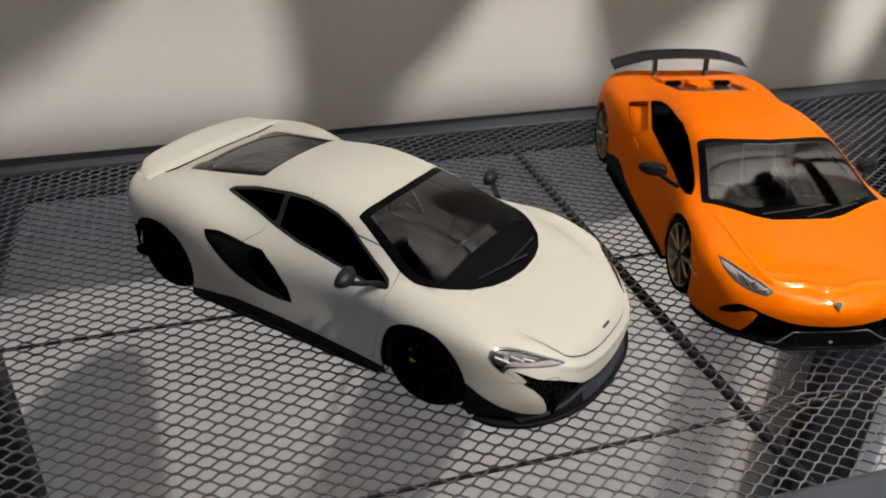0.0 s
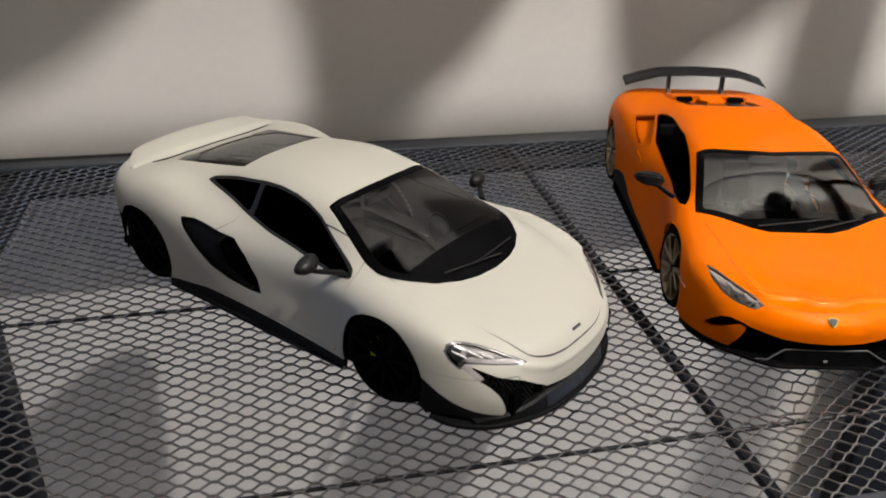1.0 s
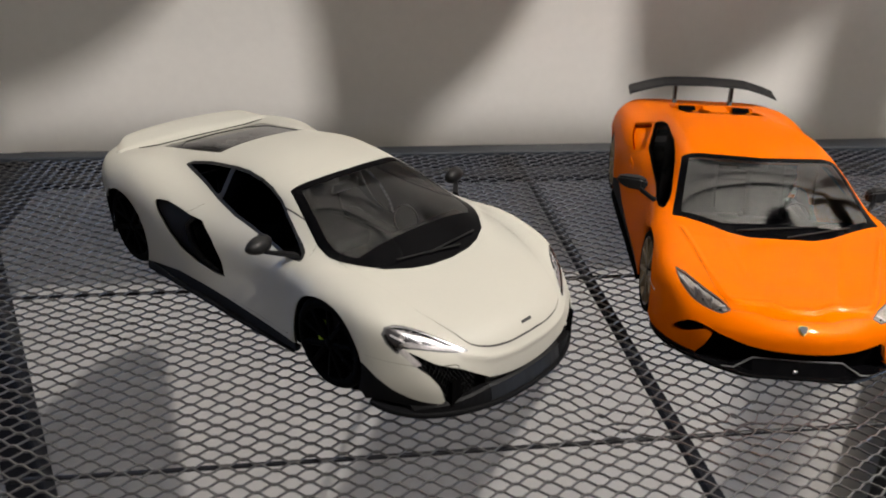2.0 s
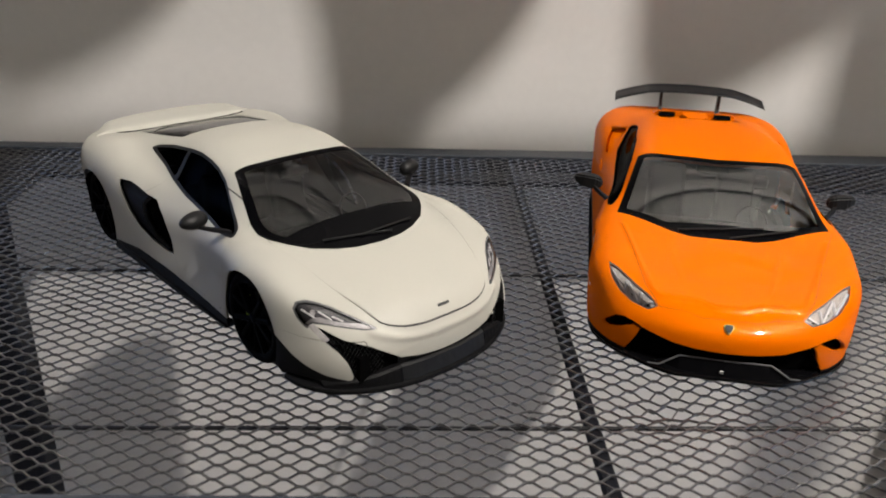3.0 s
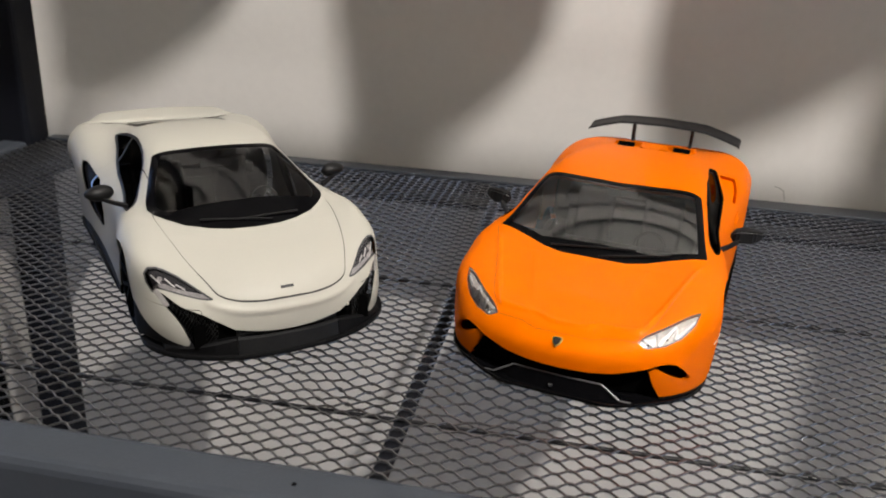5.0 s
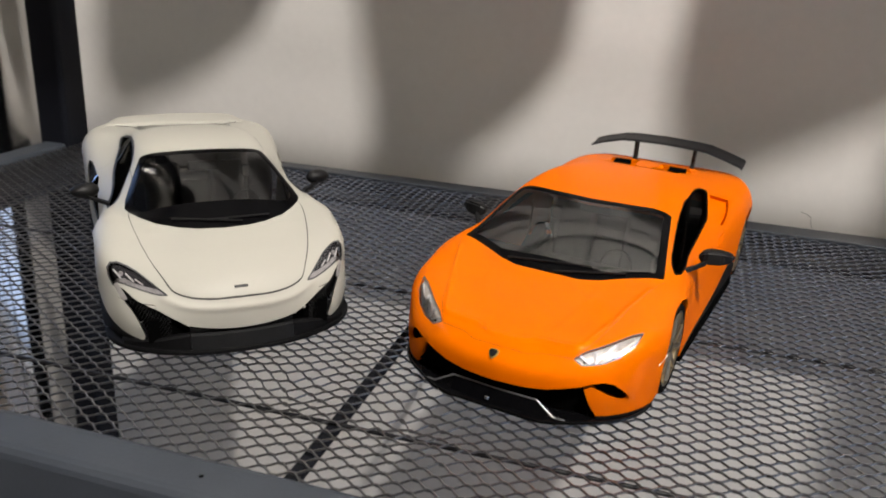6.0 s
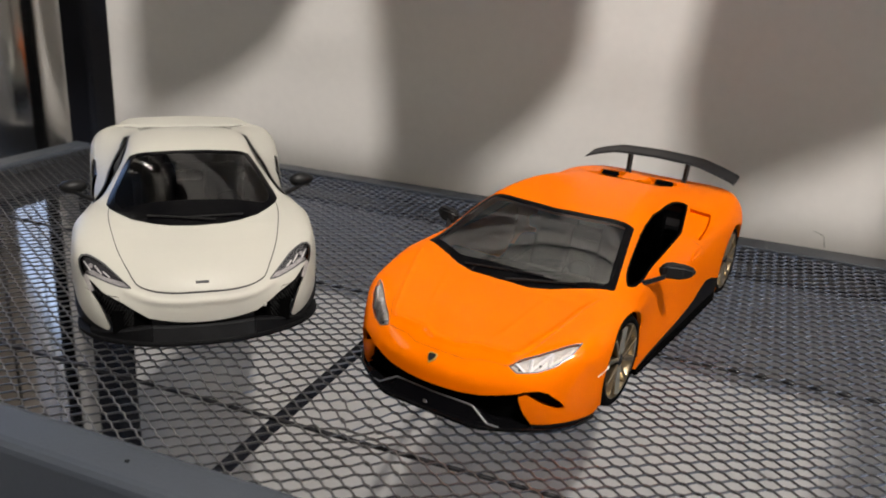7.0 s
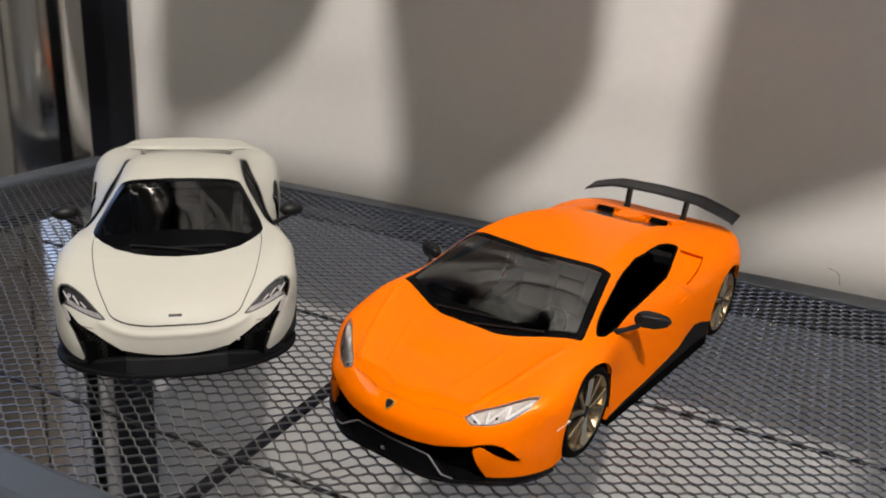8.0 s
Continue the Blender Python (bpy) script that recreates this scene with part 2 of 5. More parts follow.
def rack_shelf(m, sheet, label, xr=X1):
    """A steel tray: four upstand rails with a flange under the sheet, a middle bar and two thin wires."""
    shelf = thing("rack_shelf", label, "shelf", "shelves of the rack")
    xl, yf, yb, up = X0, Y0 - 0.0155, Y1 + 0.012, 0.0012
    part("front_rail", span(xl, xr, yf, Y0, -0.030, 0.0042, 0.0028), M_STEEL, shelf)
    rail = span(xl, xr, Y1, yb, -0.0018, up, 0.0008)
    for v in rail.verts:
        if v.co.y > Y1 + 0.006:
            v.co.y += 0.0155 * (v.co.x - 0.19)
    part("back_rail", rail, M_STEEL, shelf)
    part("back_skirt", span(xl, xr, Y1 + 0.0015, Y1 + 0.0035, -0.0075, -0.0020), M_POST, shelf, "dark upright face under the back rail")
    if sheet:
        # hidden strip behind the rail, added to cast the dark band below
        part("shade_strip", span(xl, xr, yb - 0.006, WALL_Y - 0.0005, -0.0175, -0.0145), M_POST, shelf, "unseen dark strip added to shade the wall below the rail")
    part("side_rail", span(xl - 0.015, xl - 0.0002, Y0 - 0.0165, 0.3348, -0.024, up + 0.001, 0.002), M_STEEL, shelf)
    part("side_rail", span(xr + 0.0002, xr + 0.015, Y0 - 0.0165, 0.3348, -0.024, up + 0.001, 0.002), M_STEEL, shelf)
    for a, b in ((xl, xl + 0.034), (xr - 0.034, xr)):
        part("flange", span(a, b, Y0, Y1 - 0.0002, -0.006, -0.0035), M_POST, shelf)
    part("cross_bar", span(0.1987, 0.2032, Y0, Y1 - 0.0002, -0.0044, -0.0022, 0.0008, 1), M_POST, shelf)
    for y, rise in ((0.1262, 0.018), (0.2185, 0.012)):
        part("support_wire", rod((xl, y - rise * 0.07, -0.0021), (xr, y + rise * 0.46, -0.0021), 0.00065, 8), M_WIRE, shelf, smooth=True)
    if sheet:
        part("mesh_sheet", sheet, None, shelf, "grey expanded metal sheet", kind="stuff")
    else:
        # unseen deck, clear and shadowless so lamp light reaches the wall
        pane = part("glass_deck", span(X0, xr, Y0, Y1, -0.0020, 0.0, 0.0004, 1), M_CLEAR, shelf, "clear glass deck")
        pane.visible_shadow = False
    shelf.matrix_world = m
    return shelf


SHEET = expanded_sheet(X0, X1, Y0, Y1)
rack_shelf(pose(0, 0, 0), SHEET, "dark grey steel rack shelf with an expanded mesh deck")
rack_shelf(pose(0, 0, UPPER), None, "unseen steel upper shelf with a glass deck that lets light through")
# broad leg stands in for a dark area, sized to the camera's view
PW = 0.020
# front right post is unseen, placed and widened to shade the wall
for x, y, wide, top in ((X0 - PW - 0.0002, 0.335, PW, 0.62), (0.489, 0.3652, 0.066, -0.0185), (X1 + 0.0002, 0.335, PW, 0.62), (X0 - PW - 0.0002, 0.0595, PW, 0.62), (0.5430, 0.0575, 0.0345, 0.62)):
    post = thing("rack_post", "broad black steel leg under the shelf" if top < 0 else "black square steel rack post standing on the floor", "post", "posts of the rack")
    part("tube", span(x, x + wide, y, y + PW, -0.895, top, 0.003), M_POST, post)
    part("foot_cap", span(x - 0.002, x + wide + 0.002, y - 0.002, y + PW + 0.002, -0.90, -0.885, 0.002), M_POST, post, "black plastic foot cap")


# ---- model cars: one smooth shell, cut along its real seams ----
MM = 0.001
M_WHITE = surface("ivory_white_car_paint", (0.420, 0.411, 0.364), 0.48, spec=0.28, vary=0.012, grain=900, blotch=30, rough_vary=0.03)
# darker orange that puts the crease's shade into the bonnet seam
M_ORANGE_SHADE = surface("shaded_orange_seam", (0.30, 0.05, 0.0), 0.6)
M_ORANGE = surface("pearl_orange_car_paint", (0.77, 0.147, 0.0), 0.45, metal=0.08, coat=0.2, vary=0.03, grain=2600, blotch=30, rough_vary=0.03, spec=0.0)
M_BLACK = surface("satin_black_plastic", (0.006, 0.006, 0.0065), 0.48, vary=0.1, grain=900, bump=0.05, spec=0.28)
M_GLOSS = surface("gloss_black_plastic", (0.003, 0.003, 0.0035), 0.14, spec=0.25)
M_FRIT = surface("black_glass_border", (0.002, 0.002, 0.0025), 0.2, spec=0.04)
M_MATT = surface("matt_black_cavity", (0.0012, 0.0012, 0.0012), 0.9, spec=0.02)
M_CARBON = surface("grey_black_carbon", (0.008, 0.008, 0.009), 0.42, spec=0.25, vary=0.25, grain=1400, blotch=60)
M_TYRE = surface("black_rubber", (0.002, 0.002, 0.002), 0.8, vary=0.1, grain=1500, bump=0.2, spec=0.05)
M_BRONZE = surface("bronze_metal", (0.38, 0.305, 0.20), 0.3, metal=1.0, vary=0.08)
M_DARKRIM = surface("black_rim_paint", (0.0012, 0.0012, 0.0012), 0.6, spec=0.03)
M_SKIRT = surface("dull_black_plastic", (0.0035, 0.0035, 0.004), 0.55, vary=0.1, grain=900, spec=0.14)
M_BAY = surface("smoked_engine_glass", (0.045, 0.043, 0.042), 0.16, spec=0.9)
M_CHROME = surface("chrome_reflector", (0.82, 0.82, 0.84), 0.12, metal=1.0)
M_LIME = surface("lime_paint", (0.35, 0.55, 0.02), 0.4)
M_GAP = surface("dark_seam", (0.03, 0.028, 0.03), 0.7)
M_SEAT = surface("dark_grey_seat", (0.010, 0.010, 0.011), 0.6, spec=0.25)
# pale, barely metallic bowls carry the chrome's bright reflections in their colour
M_BOWL = surface("pale_lamp_bowl", (0.42, 0.40, 0.39), 0.25, metal=0.2, vary=0.3, grain=1200, blotch=400)
M_WARMBOWL = surface("warm_silver_lamp_bowl", (0.54, 0.49, 0.44), 0.26, metal=0.0, vary=0.3, grain=1200, blotch=400)
M_BOWLDARK = surface("smoked_lamp_bowl", (0.035, 0.033, 0.036), 0.2, vary=0.3, grain=1200, blotch=300)
M_SHEEN = surface("grey_carbon_sheen", (0.009, 0.0093, 0.010), 0.32, vary=0.45, grain=2200, blotch=160, spec=0.35)
M_DASH = surface("charcoal_dashboard", (0.028, 0.028, 0.03), 0.6)
M_LINER = surface("grey_cabin_liner", (0.17, 0.165, 0.16), 0.7, vary=0.06, grain=300)
M_LINER_DARK = surface("charcoal_cabin_liner", (0.05, 0.05, 0.05), 0.7, vary=0.08, grain=300)
M_SILVER = surface("silver_lamp_paint", (0.72, 0.70, 0.68), 0.3, metal=0.1)
M_GOLD = surface("gold_badge", (0.42, 0.31, 0.08), 0.55, metal=0.6)
M_PANE = tinted_glass("smoked_windscreen", (0.45, 0.45, 0.45), 0.07, 1.9)
M_SCREEN = tinted_glass("white_car_windscreen", (0.34, 0.34, 0.34), 0.06, 1.55)
M_DARKPANE = tinted_glass("dark_side_window", (0.06, 0.06, 0.065), 0.05, 1.02)
M_RIM = surface("grey_lamp_rim", (0.11, 0.11, 0.115), 0.25, metal=0.2)
M_LENS2 = surface("pale_marker", (0.75, 0.66, 0.58), 0.3)
M_LENS = tinted_glass("clear_lamp_lens", (0.86, 0.86, 0.88), 0.02)


def spline(points, n):
    """Centripetal-like smooth run through points, n samples evenly in length."""
    p = np.array(points, float)
    p = np.vstack([2 * p[0] - p[1], p, 2 * p[-1] - p[-2]])
    out = []
    for i in range(1, len(p) - 2):
        a, b, c, d = p[i - 1 : i + 3]
        l1, l2, l3 = (max(np.linalg.norm(v), 1e-6) for v in (b - a, c - b, d - c))
        m1 = l2 * ((b - a) / l1 * l2 + (c - b) / l2 * l1) / (l1 + l2)
        m2 = l2 * ((c - b) / l2 * l3 + (d - c) / l3 * l2) / (l2 + l3)
        for t in np.linspace(0, 1, 24, endpoint=False):
            out.append((2 * t**3 - 3 * t**2 + 1) * b + (t**3 - 2 * t**2 + t) * m1 + (-2 * t**3 + 3 * t**2) * c + (t**3 - t**2) * m2)
    out.append(p[-2])
    return np.array(out)


def resample(line, n):
    d = np.r_[0, np.cumsum(np.linalg.norm(np.diff(line, axis=0), axis=1))]
    s = np.linspace(0, d[-1], n)
    return np.stack([np.interp(s, d, line[:, k]) for k in range(line.shape[1])], 1)


class Shell:
    """Half a car body (x >= 0) in millimetres, lofted across lengthwise lines, then cut into labelled regions."""

    def __init__(self, lines, across=10, smooth=30):
        # every line has the same number of knots, so that knots of one index form a cross-section
        runs = np.array([spline(line, 0) for line in lines])
        rows = []
        for s in range(runs.shape[1]):
            sec = runs[:, s]
            mirror = sec[1] * (-1, 1, 1)
            sec = np.vstack([mirror, sec])
            fine = spline(sec, 0)[24:]
            rows.append(fine[:: 24 // across] if 24 % across == 0 else resample(fine, across * (len(lines) - 1) + 1))
        grid = np.array(rows)
        for _ in range(smooth):
            grid[1:-1] = 0.25 * grid[:-2] + 0.5 * grid[1:-1] + 0.25 * grid[2:]
            wide = np.concatenate([grid[:, 1:2] * (-1, 1, 1), grid], 1)
            grid[:, :-1] = 0.25 * wide[:, :-2] + 0.5 * wide[:, 1:-1] + 0.25 * wide[:, 2:]
        grid[:, 0, 0] = 0.0
        a, b = grid.shape[:2]
        self.grid = grid
        self.v = grid.reshape(-1, 3)
        idx = np.arange(a * b).reshape(a, b)
        q = np.stack([idx[:-1, :-1], idx[:-1, 1:], idx[1:, 1:], idx[1:, :-1]], -1).reshape(-1, 4)
        self.f = np.vstack([q[:, [0, 1, 2]], q[:, [0, 2, 3]]])
        self.mid = idx[:, 0]
        n = self.aim()
        c = self.v[self.f].mean(1)
        out = ((c - (0, 50, 15)) * n).sum(1)
        if np.median(out) < 0:
            self.f = self.f[:, ::-1]
            self.n = -self.n
        self.tag = np.full(len(self.f), "body", dtype=object)

    def aim(self):
        """Smooth normals from the faces."""
        tri = self.v[self.f]
        n = np.cross(tri[:, 1] - tri[:, 0], tri[:, 2] - tri[:, 0])
        self.n = np.zeros_like(self.v)
        for k in range(3):
            np.add.at(self.n, self.f[:, k], n)
        self.n[self.mid, 0] = 0
        self.n /= np.linalg.norm(self.n, axis=1, keepdims=True) + 1e-12
        return n

    def crease(self, line, axes, height, width, gate):
        """Raises a soft ridge of a given height along a drawn line."""
        d = np.maximum(band(line, axes, 0.0)(self.v), 0)
        lift = height * np.exp(-((d / width) ** 2)) * (gate(self.v) < 0)
        self.v = self.v + self.n * lift[:, None]
        self.aim()

    def crown(self, y0, y1, half, height):
        """Bows the windscreen outwards between two stations."""
        x, y = self.v[:, 0], self.v[:, 1]
        reach = np.clip(1 - ((y - (y0 + y1) / 2) / ((y1 - y0) / 2)) ** 2, 0, 1) * np.clip(1 - (x / half) ** 4, 0, 1) * (self.v[:, 2] > 28)
        self.v = self.v + self.n * (height * reach)[:, None]
        self.aim()

    def cut(self, field, tag, only=("body",)):
        """Splits faces along field = 0 and tags what lies where field < 0."""
        g = field(self.v)
        g = np.where(np.abs(g) < 1e-4, 1e-4, g)
        names = self.tag.astype(str)
        pick = np.isin(names, only)
        if "seam" in only:
            pick |= np.array([str(name).endswith("_seam") for name in names])
        s = g[self.f] < 0
        count = s.sum(1)
        self.tag[pick & (count == 3)] = tag
        mixed = np.where(pick & (count > 0) & (count < 3))[0]
        if not len(mixed):
            return
        made, nv, nn, nf, nt = {}, [], [], [], []
        base = len(self.v)

        def on(i, j):
            key = (min(i, j), max(i, j))
            if key not in made:
                t = g[i] / (g[i] - g[j])
                made[key] = base + len(nv)
                nv.append(self.v[i] + t * (self.v[j] - self.v[i]))
                nn.append(self.n[i] + t * (self.n[j] - self.n[i]))
            return made[key]

        for m in mixed:
            f, inside, old = self.f[m], s[m], self.tag[m]
            lone = inside.sum() == 1
            k = int(np.where(inside == lone)[0][0])
            a, b, c = f[k], f[(k + 1) % 3], f[(k + 2) % 3]
            p, q = on(a, b), on(a, c)
            t_lone, t_rest = (tag, old) if lone else (old, tag)
            nf += [(a, p, q), (p, b, c), (p, c, q)]
            nt += [t_lone, t_rest, t_rest]
        keep = np.ones(len(self.f), bool)
        keep[mixed] = False
        self.f = np.vstack([self.f[keep], nf])
        extra = np.empty(len(nt), dtype=object)
        extra[:] = nt
        self.tag = np.concatenate([self.tag[keep], extra])
        self.v = np.vstack([self.v, nv])
        nn = np.array(nn)
        self.n = np.vstack([self.n, nn / (np.linalg.norm(nn, axis=1, keepdims=True) + 1e-12)])

    def panel(self, field, tag, gap=0.16, only=("body",)):
        """A panel with a dark seam all round it."""
        self.cut(lambda v: field(v) - gap, tag + "_seam", only)
        self.cut(lambda v: field(v) + gap, tag, (tag + "_seam",))

    def mesh(self, name, tag, material, sides=(1, -1), sink=0.0, thick=0.0, glassy=False):
        """The faces of one tag as mesh data; sides: +1 the left half, -1 its mirror image. thick: an inner skin and a rim. glassy: evens out the normals."""
        f = self.f[self.tag == tag]
        if not len(f):
            f = self.f[:1]
        used, f = np.unique(f, return_inverse=True)
        f = f.reshape(-1, 3)
        v, n = self.v[used] - sink * self.n[used], self.n[used]
        if glassy:
            x, y = v[:, 0] / 30, v[:, 1] / 30
            odd, even = np.stack([x, x * y], 1), np.stack([np.ones_like(x), y, x * x, y * y], 1)
            n = np.hstack([odd @ np.linalg.lstsq(odd, n[:, :1], rcond=None)[0], even @ np.linalg.lstsq(even, n[:, 1:], rcond=None)[0]])
            n /= np.linalg.norm(n, axis=1, keepdims=True)
        verts, norms, faces = [], [], []
        for s in sides:
            flip = np.array([s, 1, 1])
            ff = f if s > 0 else f[:, ::-1]
            start = len(verts) and sum(len(x) for x in verts)
            verts.append(v * flip)
            norms.append(n * flip)
            faces.append(ff + start)
            if thick:
                inner = start + len(v)
                verts.append((v - thick * n) * flip)
                norms.append(-n * flip)
                faces.append(ff[:, ::-1] + inner)
                edges = {}
                for t in ff:
                    for i in range(3):
                        a, b = int(t[i]), int(t[(i + 1) % 3])
                        if (b, a) in edges:
                            del edges[(b, a)]
                        else:
                            edges[(a, b)] = 1
                rim = [(a, b) for a, b in edges if not (abs(v[a][0]) < 1e-6 and abs(v[b][0]) < 1e-6)]
                if rim:
                    r = np.array(rim)
                    faces.append(np.stack([r[:, 1], r[:, 0], r[:, 0] + len(v)], 1) + start)
                    faces.append(np.stack([r[:, 1], r[:, 0] + len(v), r[:, 1] + len(v)], 1) + start)
        verts, norms, faces = np.vstack(verts) * MM, np.vstack(norms), np.vstack(faces)
        me = mesh_of(name, verts.tolist(), faces.tolist(), material, True)
        me.normals_split_custom_set_from_vertices([tuple(x) for x in norms])
        return me

    def on(self, x, y, axis=2):
        """The shell's point and normal nearest to (x, y) seen from above, or (x, z) from the front, or (y, z) from the side."""
        if axis == 2:
            d = (self.v[:, 0] - abs(x)) ** 2 + (self.v[:, 1] - y) ** 2 - 0.02 * self.v[:, 2]
        elif axis == 1:
            d = (self.v[:, 0] - abs(x)) ** 2 + (self.v[:, 2] - y) ** 2 + 0.02 * self.v[:, 1]
        else:
            d = (self.v[:, 1] - x) ** 2 + (self.v[:, 2] - y) ** 2 - 0.02 * self.v[:, 0]
        k = int(np.argmin(d))
        flip = np.array([-1 if x < 0 and axis != 0 else 1, 1, 1])
        return self.v[k] * flip, self.n[k] * flip


def inside(poly, axes, gate=None, r=0.0):
    """A field below zero inside a polygon seen along one axis, with corners rounded by r."""
    p = np.array(poly, float)
    q = np.roll(p, -1, axis=0)

    def field(v):
        w = v[:, list(axes)]
        d = np.full(len(w), 1e9)
        odd = np.zeros(len(w), bool)
        for a, b in zip(p, q):
            e, o = b - a, w - a
            t = np.clip((o @ e) / (e @ e), 0, 1)
            d = np.minimum(d, np.linalg.norm(o - t[:, None] * e, axis=1))
            cross = ((a[1] <= w[:, 1]) & (w[:, 1] < b[1])) | ((b[1] <= w[:, 1]) & (w[:, 1] < a[1]))
            with np.errstate(divide="ignore", invalid="ignore"):
                at = a[0] + (w[:, 1] - a[1]) * e[0] / (e[1] if e[1] else 1e-9)
            odd ^= cross & (w[:, 0] < at)
        d = np.where(odd, -d, d) - r
        if gate is not None:
            d = np.maximum(d, gate(v))
        return d

    return field


def band(line, axes, half, gate=None):
    """A field below zero within half a millimetre or so of a drawn line."""
    p = resample(spline(line, 0), 60) if len(line) > 2 else np.array(line, float)

    def field(v):
        w = v[:, list(axes)]
        d = np.full(len(w), 1e9)
        for a, b in zip(p[:-1], p[1:]):
            e, o = b - a, w - a
            t = np.clip((o @ e) / (e @ e + 1e-12), 0, 1)
            d = np.minimum(d, np.linalg.norm(o - t[:, None] * e, axis=1))
        d = d - half
        return np.maximum(d, gate(v)) if gate is not None else d

    return field


def disc(y, z, r, gate=None):
    def field(v):
        d = np.hypot(v[:, 1] - y, v[:, 2] - z) - r
        return np.maximum(d, gate(v)) if gate is not None else d

    return field


SIDE, TOP, FRONT = (1, 2), (0, 1), (0, 2)


def curved(n, poly):
    """A closed outline of n points, rounded through its corners."""
    p = list(poly)
    return resample(spline(p + [p[0]], 0), n)[:-1]


def wheel(car, x, y, r, width, rim, spokes, side, cap):
    """Tyre, rim barrel, spokes, hub cap and brake disc, turned to the car's side."""
    hub = part("wheel", lathe([(r * 0.76 * MM, -width / 2 * MM), (r * 0.93 * MM, -width / 2 * MM), (r * 0.99 * MM, -width * 0.38 * MM), (r * MM, -width * 0.2 * MM), (r * MM, width * 0.2 * MM),
                               (r * 0.99 * MM, width * 0.38 * MM), (r * 0.93 * MM, width / 2 * MM), (r * 0.81 * MM, width / 2 * MM), (r * 0.79 * MM, width * 0.42 * MM), (r * 0.76 * MM, -width / 2 * MM)], 48), M_TYRE, car, "black rubber tyre", smooth=True)
    hub.matrix_local = pose(x * MM, y * MM, r * MM, 0, 0, 0 if side > 0 else 180)
    part("rim", lathe([(r * 0.78 * MM, width * 0.46 * MM), (r * 0.815 * MM, width * 0.49 * MM), (r * 0.80 * MM, width * 0.5 * MM), (r * 0.76 * MM, width * 0.45 * MM), (r * 0.74 * MM, width * 0.1 * MM), (r * 0.64 * MM, -width * 0.4 * MM)], 48), rim, hub, smooth=True)
    part("brake_disc", lathe([(0.0002, 0.8 * MM), (r * 0.5 * MM, 0.8 * MM), (r * 0.5 * MM, 0.1 * MM), (0.0002, 0.1 * MM)], 32), M_BLACK, hub)
    outer, wide = width * 0.40 * MM, 1.15 if spokes > 6 else 2.0
    for k in range(spokes):
        a = 2 * math.pi * k / spokes
        pieces = []
        for fork in (-1, 1):
            b0, b1 = a + fork * 0.05, a + fork * (0.62 / spokes * 2.4)
            r0, r1 = r * 0.13 * MM, r * 0.77 * MM
            p0 = Vector((outer - 0.3 * MM, r0 * math.cos(b0), r0 * math.sin(b0)))
            p1 = Vector((outer + 0.2 * MM, r1 * math.cos(b1), r1 * math.sin(b1)))
            d = p1 - p0
            m = Matrix.Translation((p0 + p1) / 2) @ d.to_track_quat("Z", "X").to_matrix().to_4x4()
            pieces.append(box((1.5 * MM, wide * MM, d.length), (0, 0, 0), 0.25 * MM, 1))
            bmesh.ops.transform(pieces[-1], matrix=m, verts=pieces[-1].verts)
        part("spoke", joined(*pieces), rim, hub)
    part("hub_cap", lathe([(0.0001, outer + 0.7 * MM), (r * 0.11 * MM, outer + 0.6 * MM), (r * 0.15 * MM, outer + 0.2 * MM), (r * 0.16 * MM, outer - 1.2 * MM)], 24), cap, hub, smooth=True)
    return hub


def plate(outline, thick, bevel=0.0):
    """A flat outline of (x, y) in millimetres with a thickness, lying in its own plane."""
    bm = bmesh.new()
    low = [bm.verts.new((x * MM, y * MM, 0)) for x, y in outline]
    face = bm.faces.new(low)
    up = bmesh.ops.extrude_face_region(bm, geom=[face])
    bmesh.ops.translate(bm, vec=(0, 0, thick * MM), verts=[g for g in up["geom"] if isinstance(g, bmesh.types.BMVert)])
    if bevel:
        bmesh.ops.bevel(bm, geom=bm.edges[:], offset=bevel * MM, segments=2, profile=0.5, affect="EDGES")
    bmesh.ops.recalc_face_normals(bm, faces=bm.faces)
    return bm


def strip(sections):
    """A solid swept through closed sections, each a list of (x, y, z) in millimetres."""
    bm = bmesh.new()
    rings = [[bm.verts.new([c * MM for c in p]) for p in sec] for sec in sections]
    n = len(rings[0])
    for a, b in zip(rings[:-1], rings[1:]):
        for k in range(n):
            bm.faces.new((a[k], a[(k + 1) % n], b[(k + 1) % n], b[k]))
    bm.faces.new(rings[0][::-1])
    bm.faces.new(rings[-1])
    bmesh.ops.recalc_face_normals(bm, faces=bm.faces)
    return bm


def honeycomb(sh, s, tag, cell=0.8, half=0.08):
    """Thin crossed ribs laid over a cut region, a little under its surface."""
    f = sh.f[sh.tag == tag]
    mid = sh.v[f].mean(1)
    mid = mid[(mid[:, 0] > 20.5) & (mid[:, 2] > 6.8)]
    bm = bmesh.new()
    for slant in (1, -1):
        reach = mid[:, 0] * 0.87 + slant * mid[:, 2] * 0.5
        across = mid[:, 2] * 0.87 - slant * mid[:, 0] * 0.5
        for k in range(int(reach.min() / cell), int(reach.max() / cell) + 1):
            row = mid[np.abs(reach - k * cell) < 0.3]
            where = across[np.abs(reach - k * cell) < 0.3]
            if len(row) < 4:
                continue
            row = row[np.argsort(where)]
            a, b = row[0] - (0, -0.6, 0), row[-1] - (0, -0.6, 0)
            piece = rod(Vector((s * a[0], a[1], a[2])) * MM, Vector((s * b[0], b[1], b[2])) * MM, half * MM, 4)
            me = bpy.data.meshes.new("rib")
            piece.to_mesh(me)
            piece.free()
            bm.from_mesh(me)
            bpy.data.meshes.remove(me)
    return bm


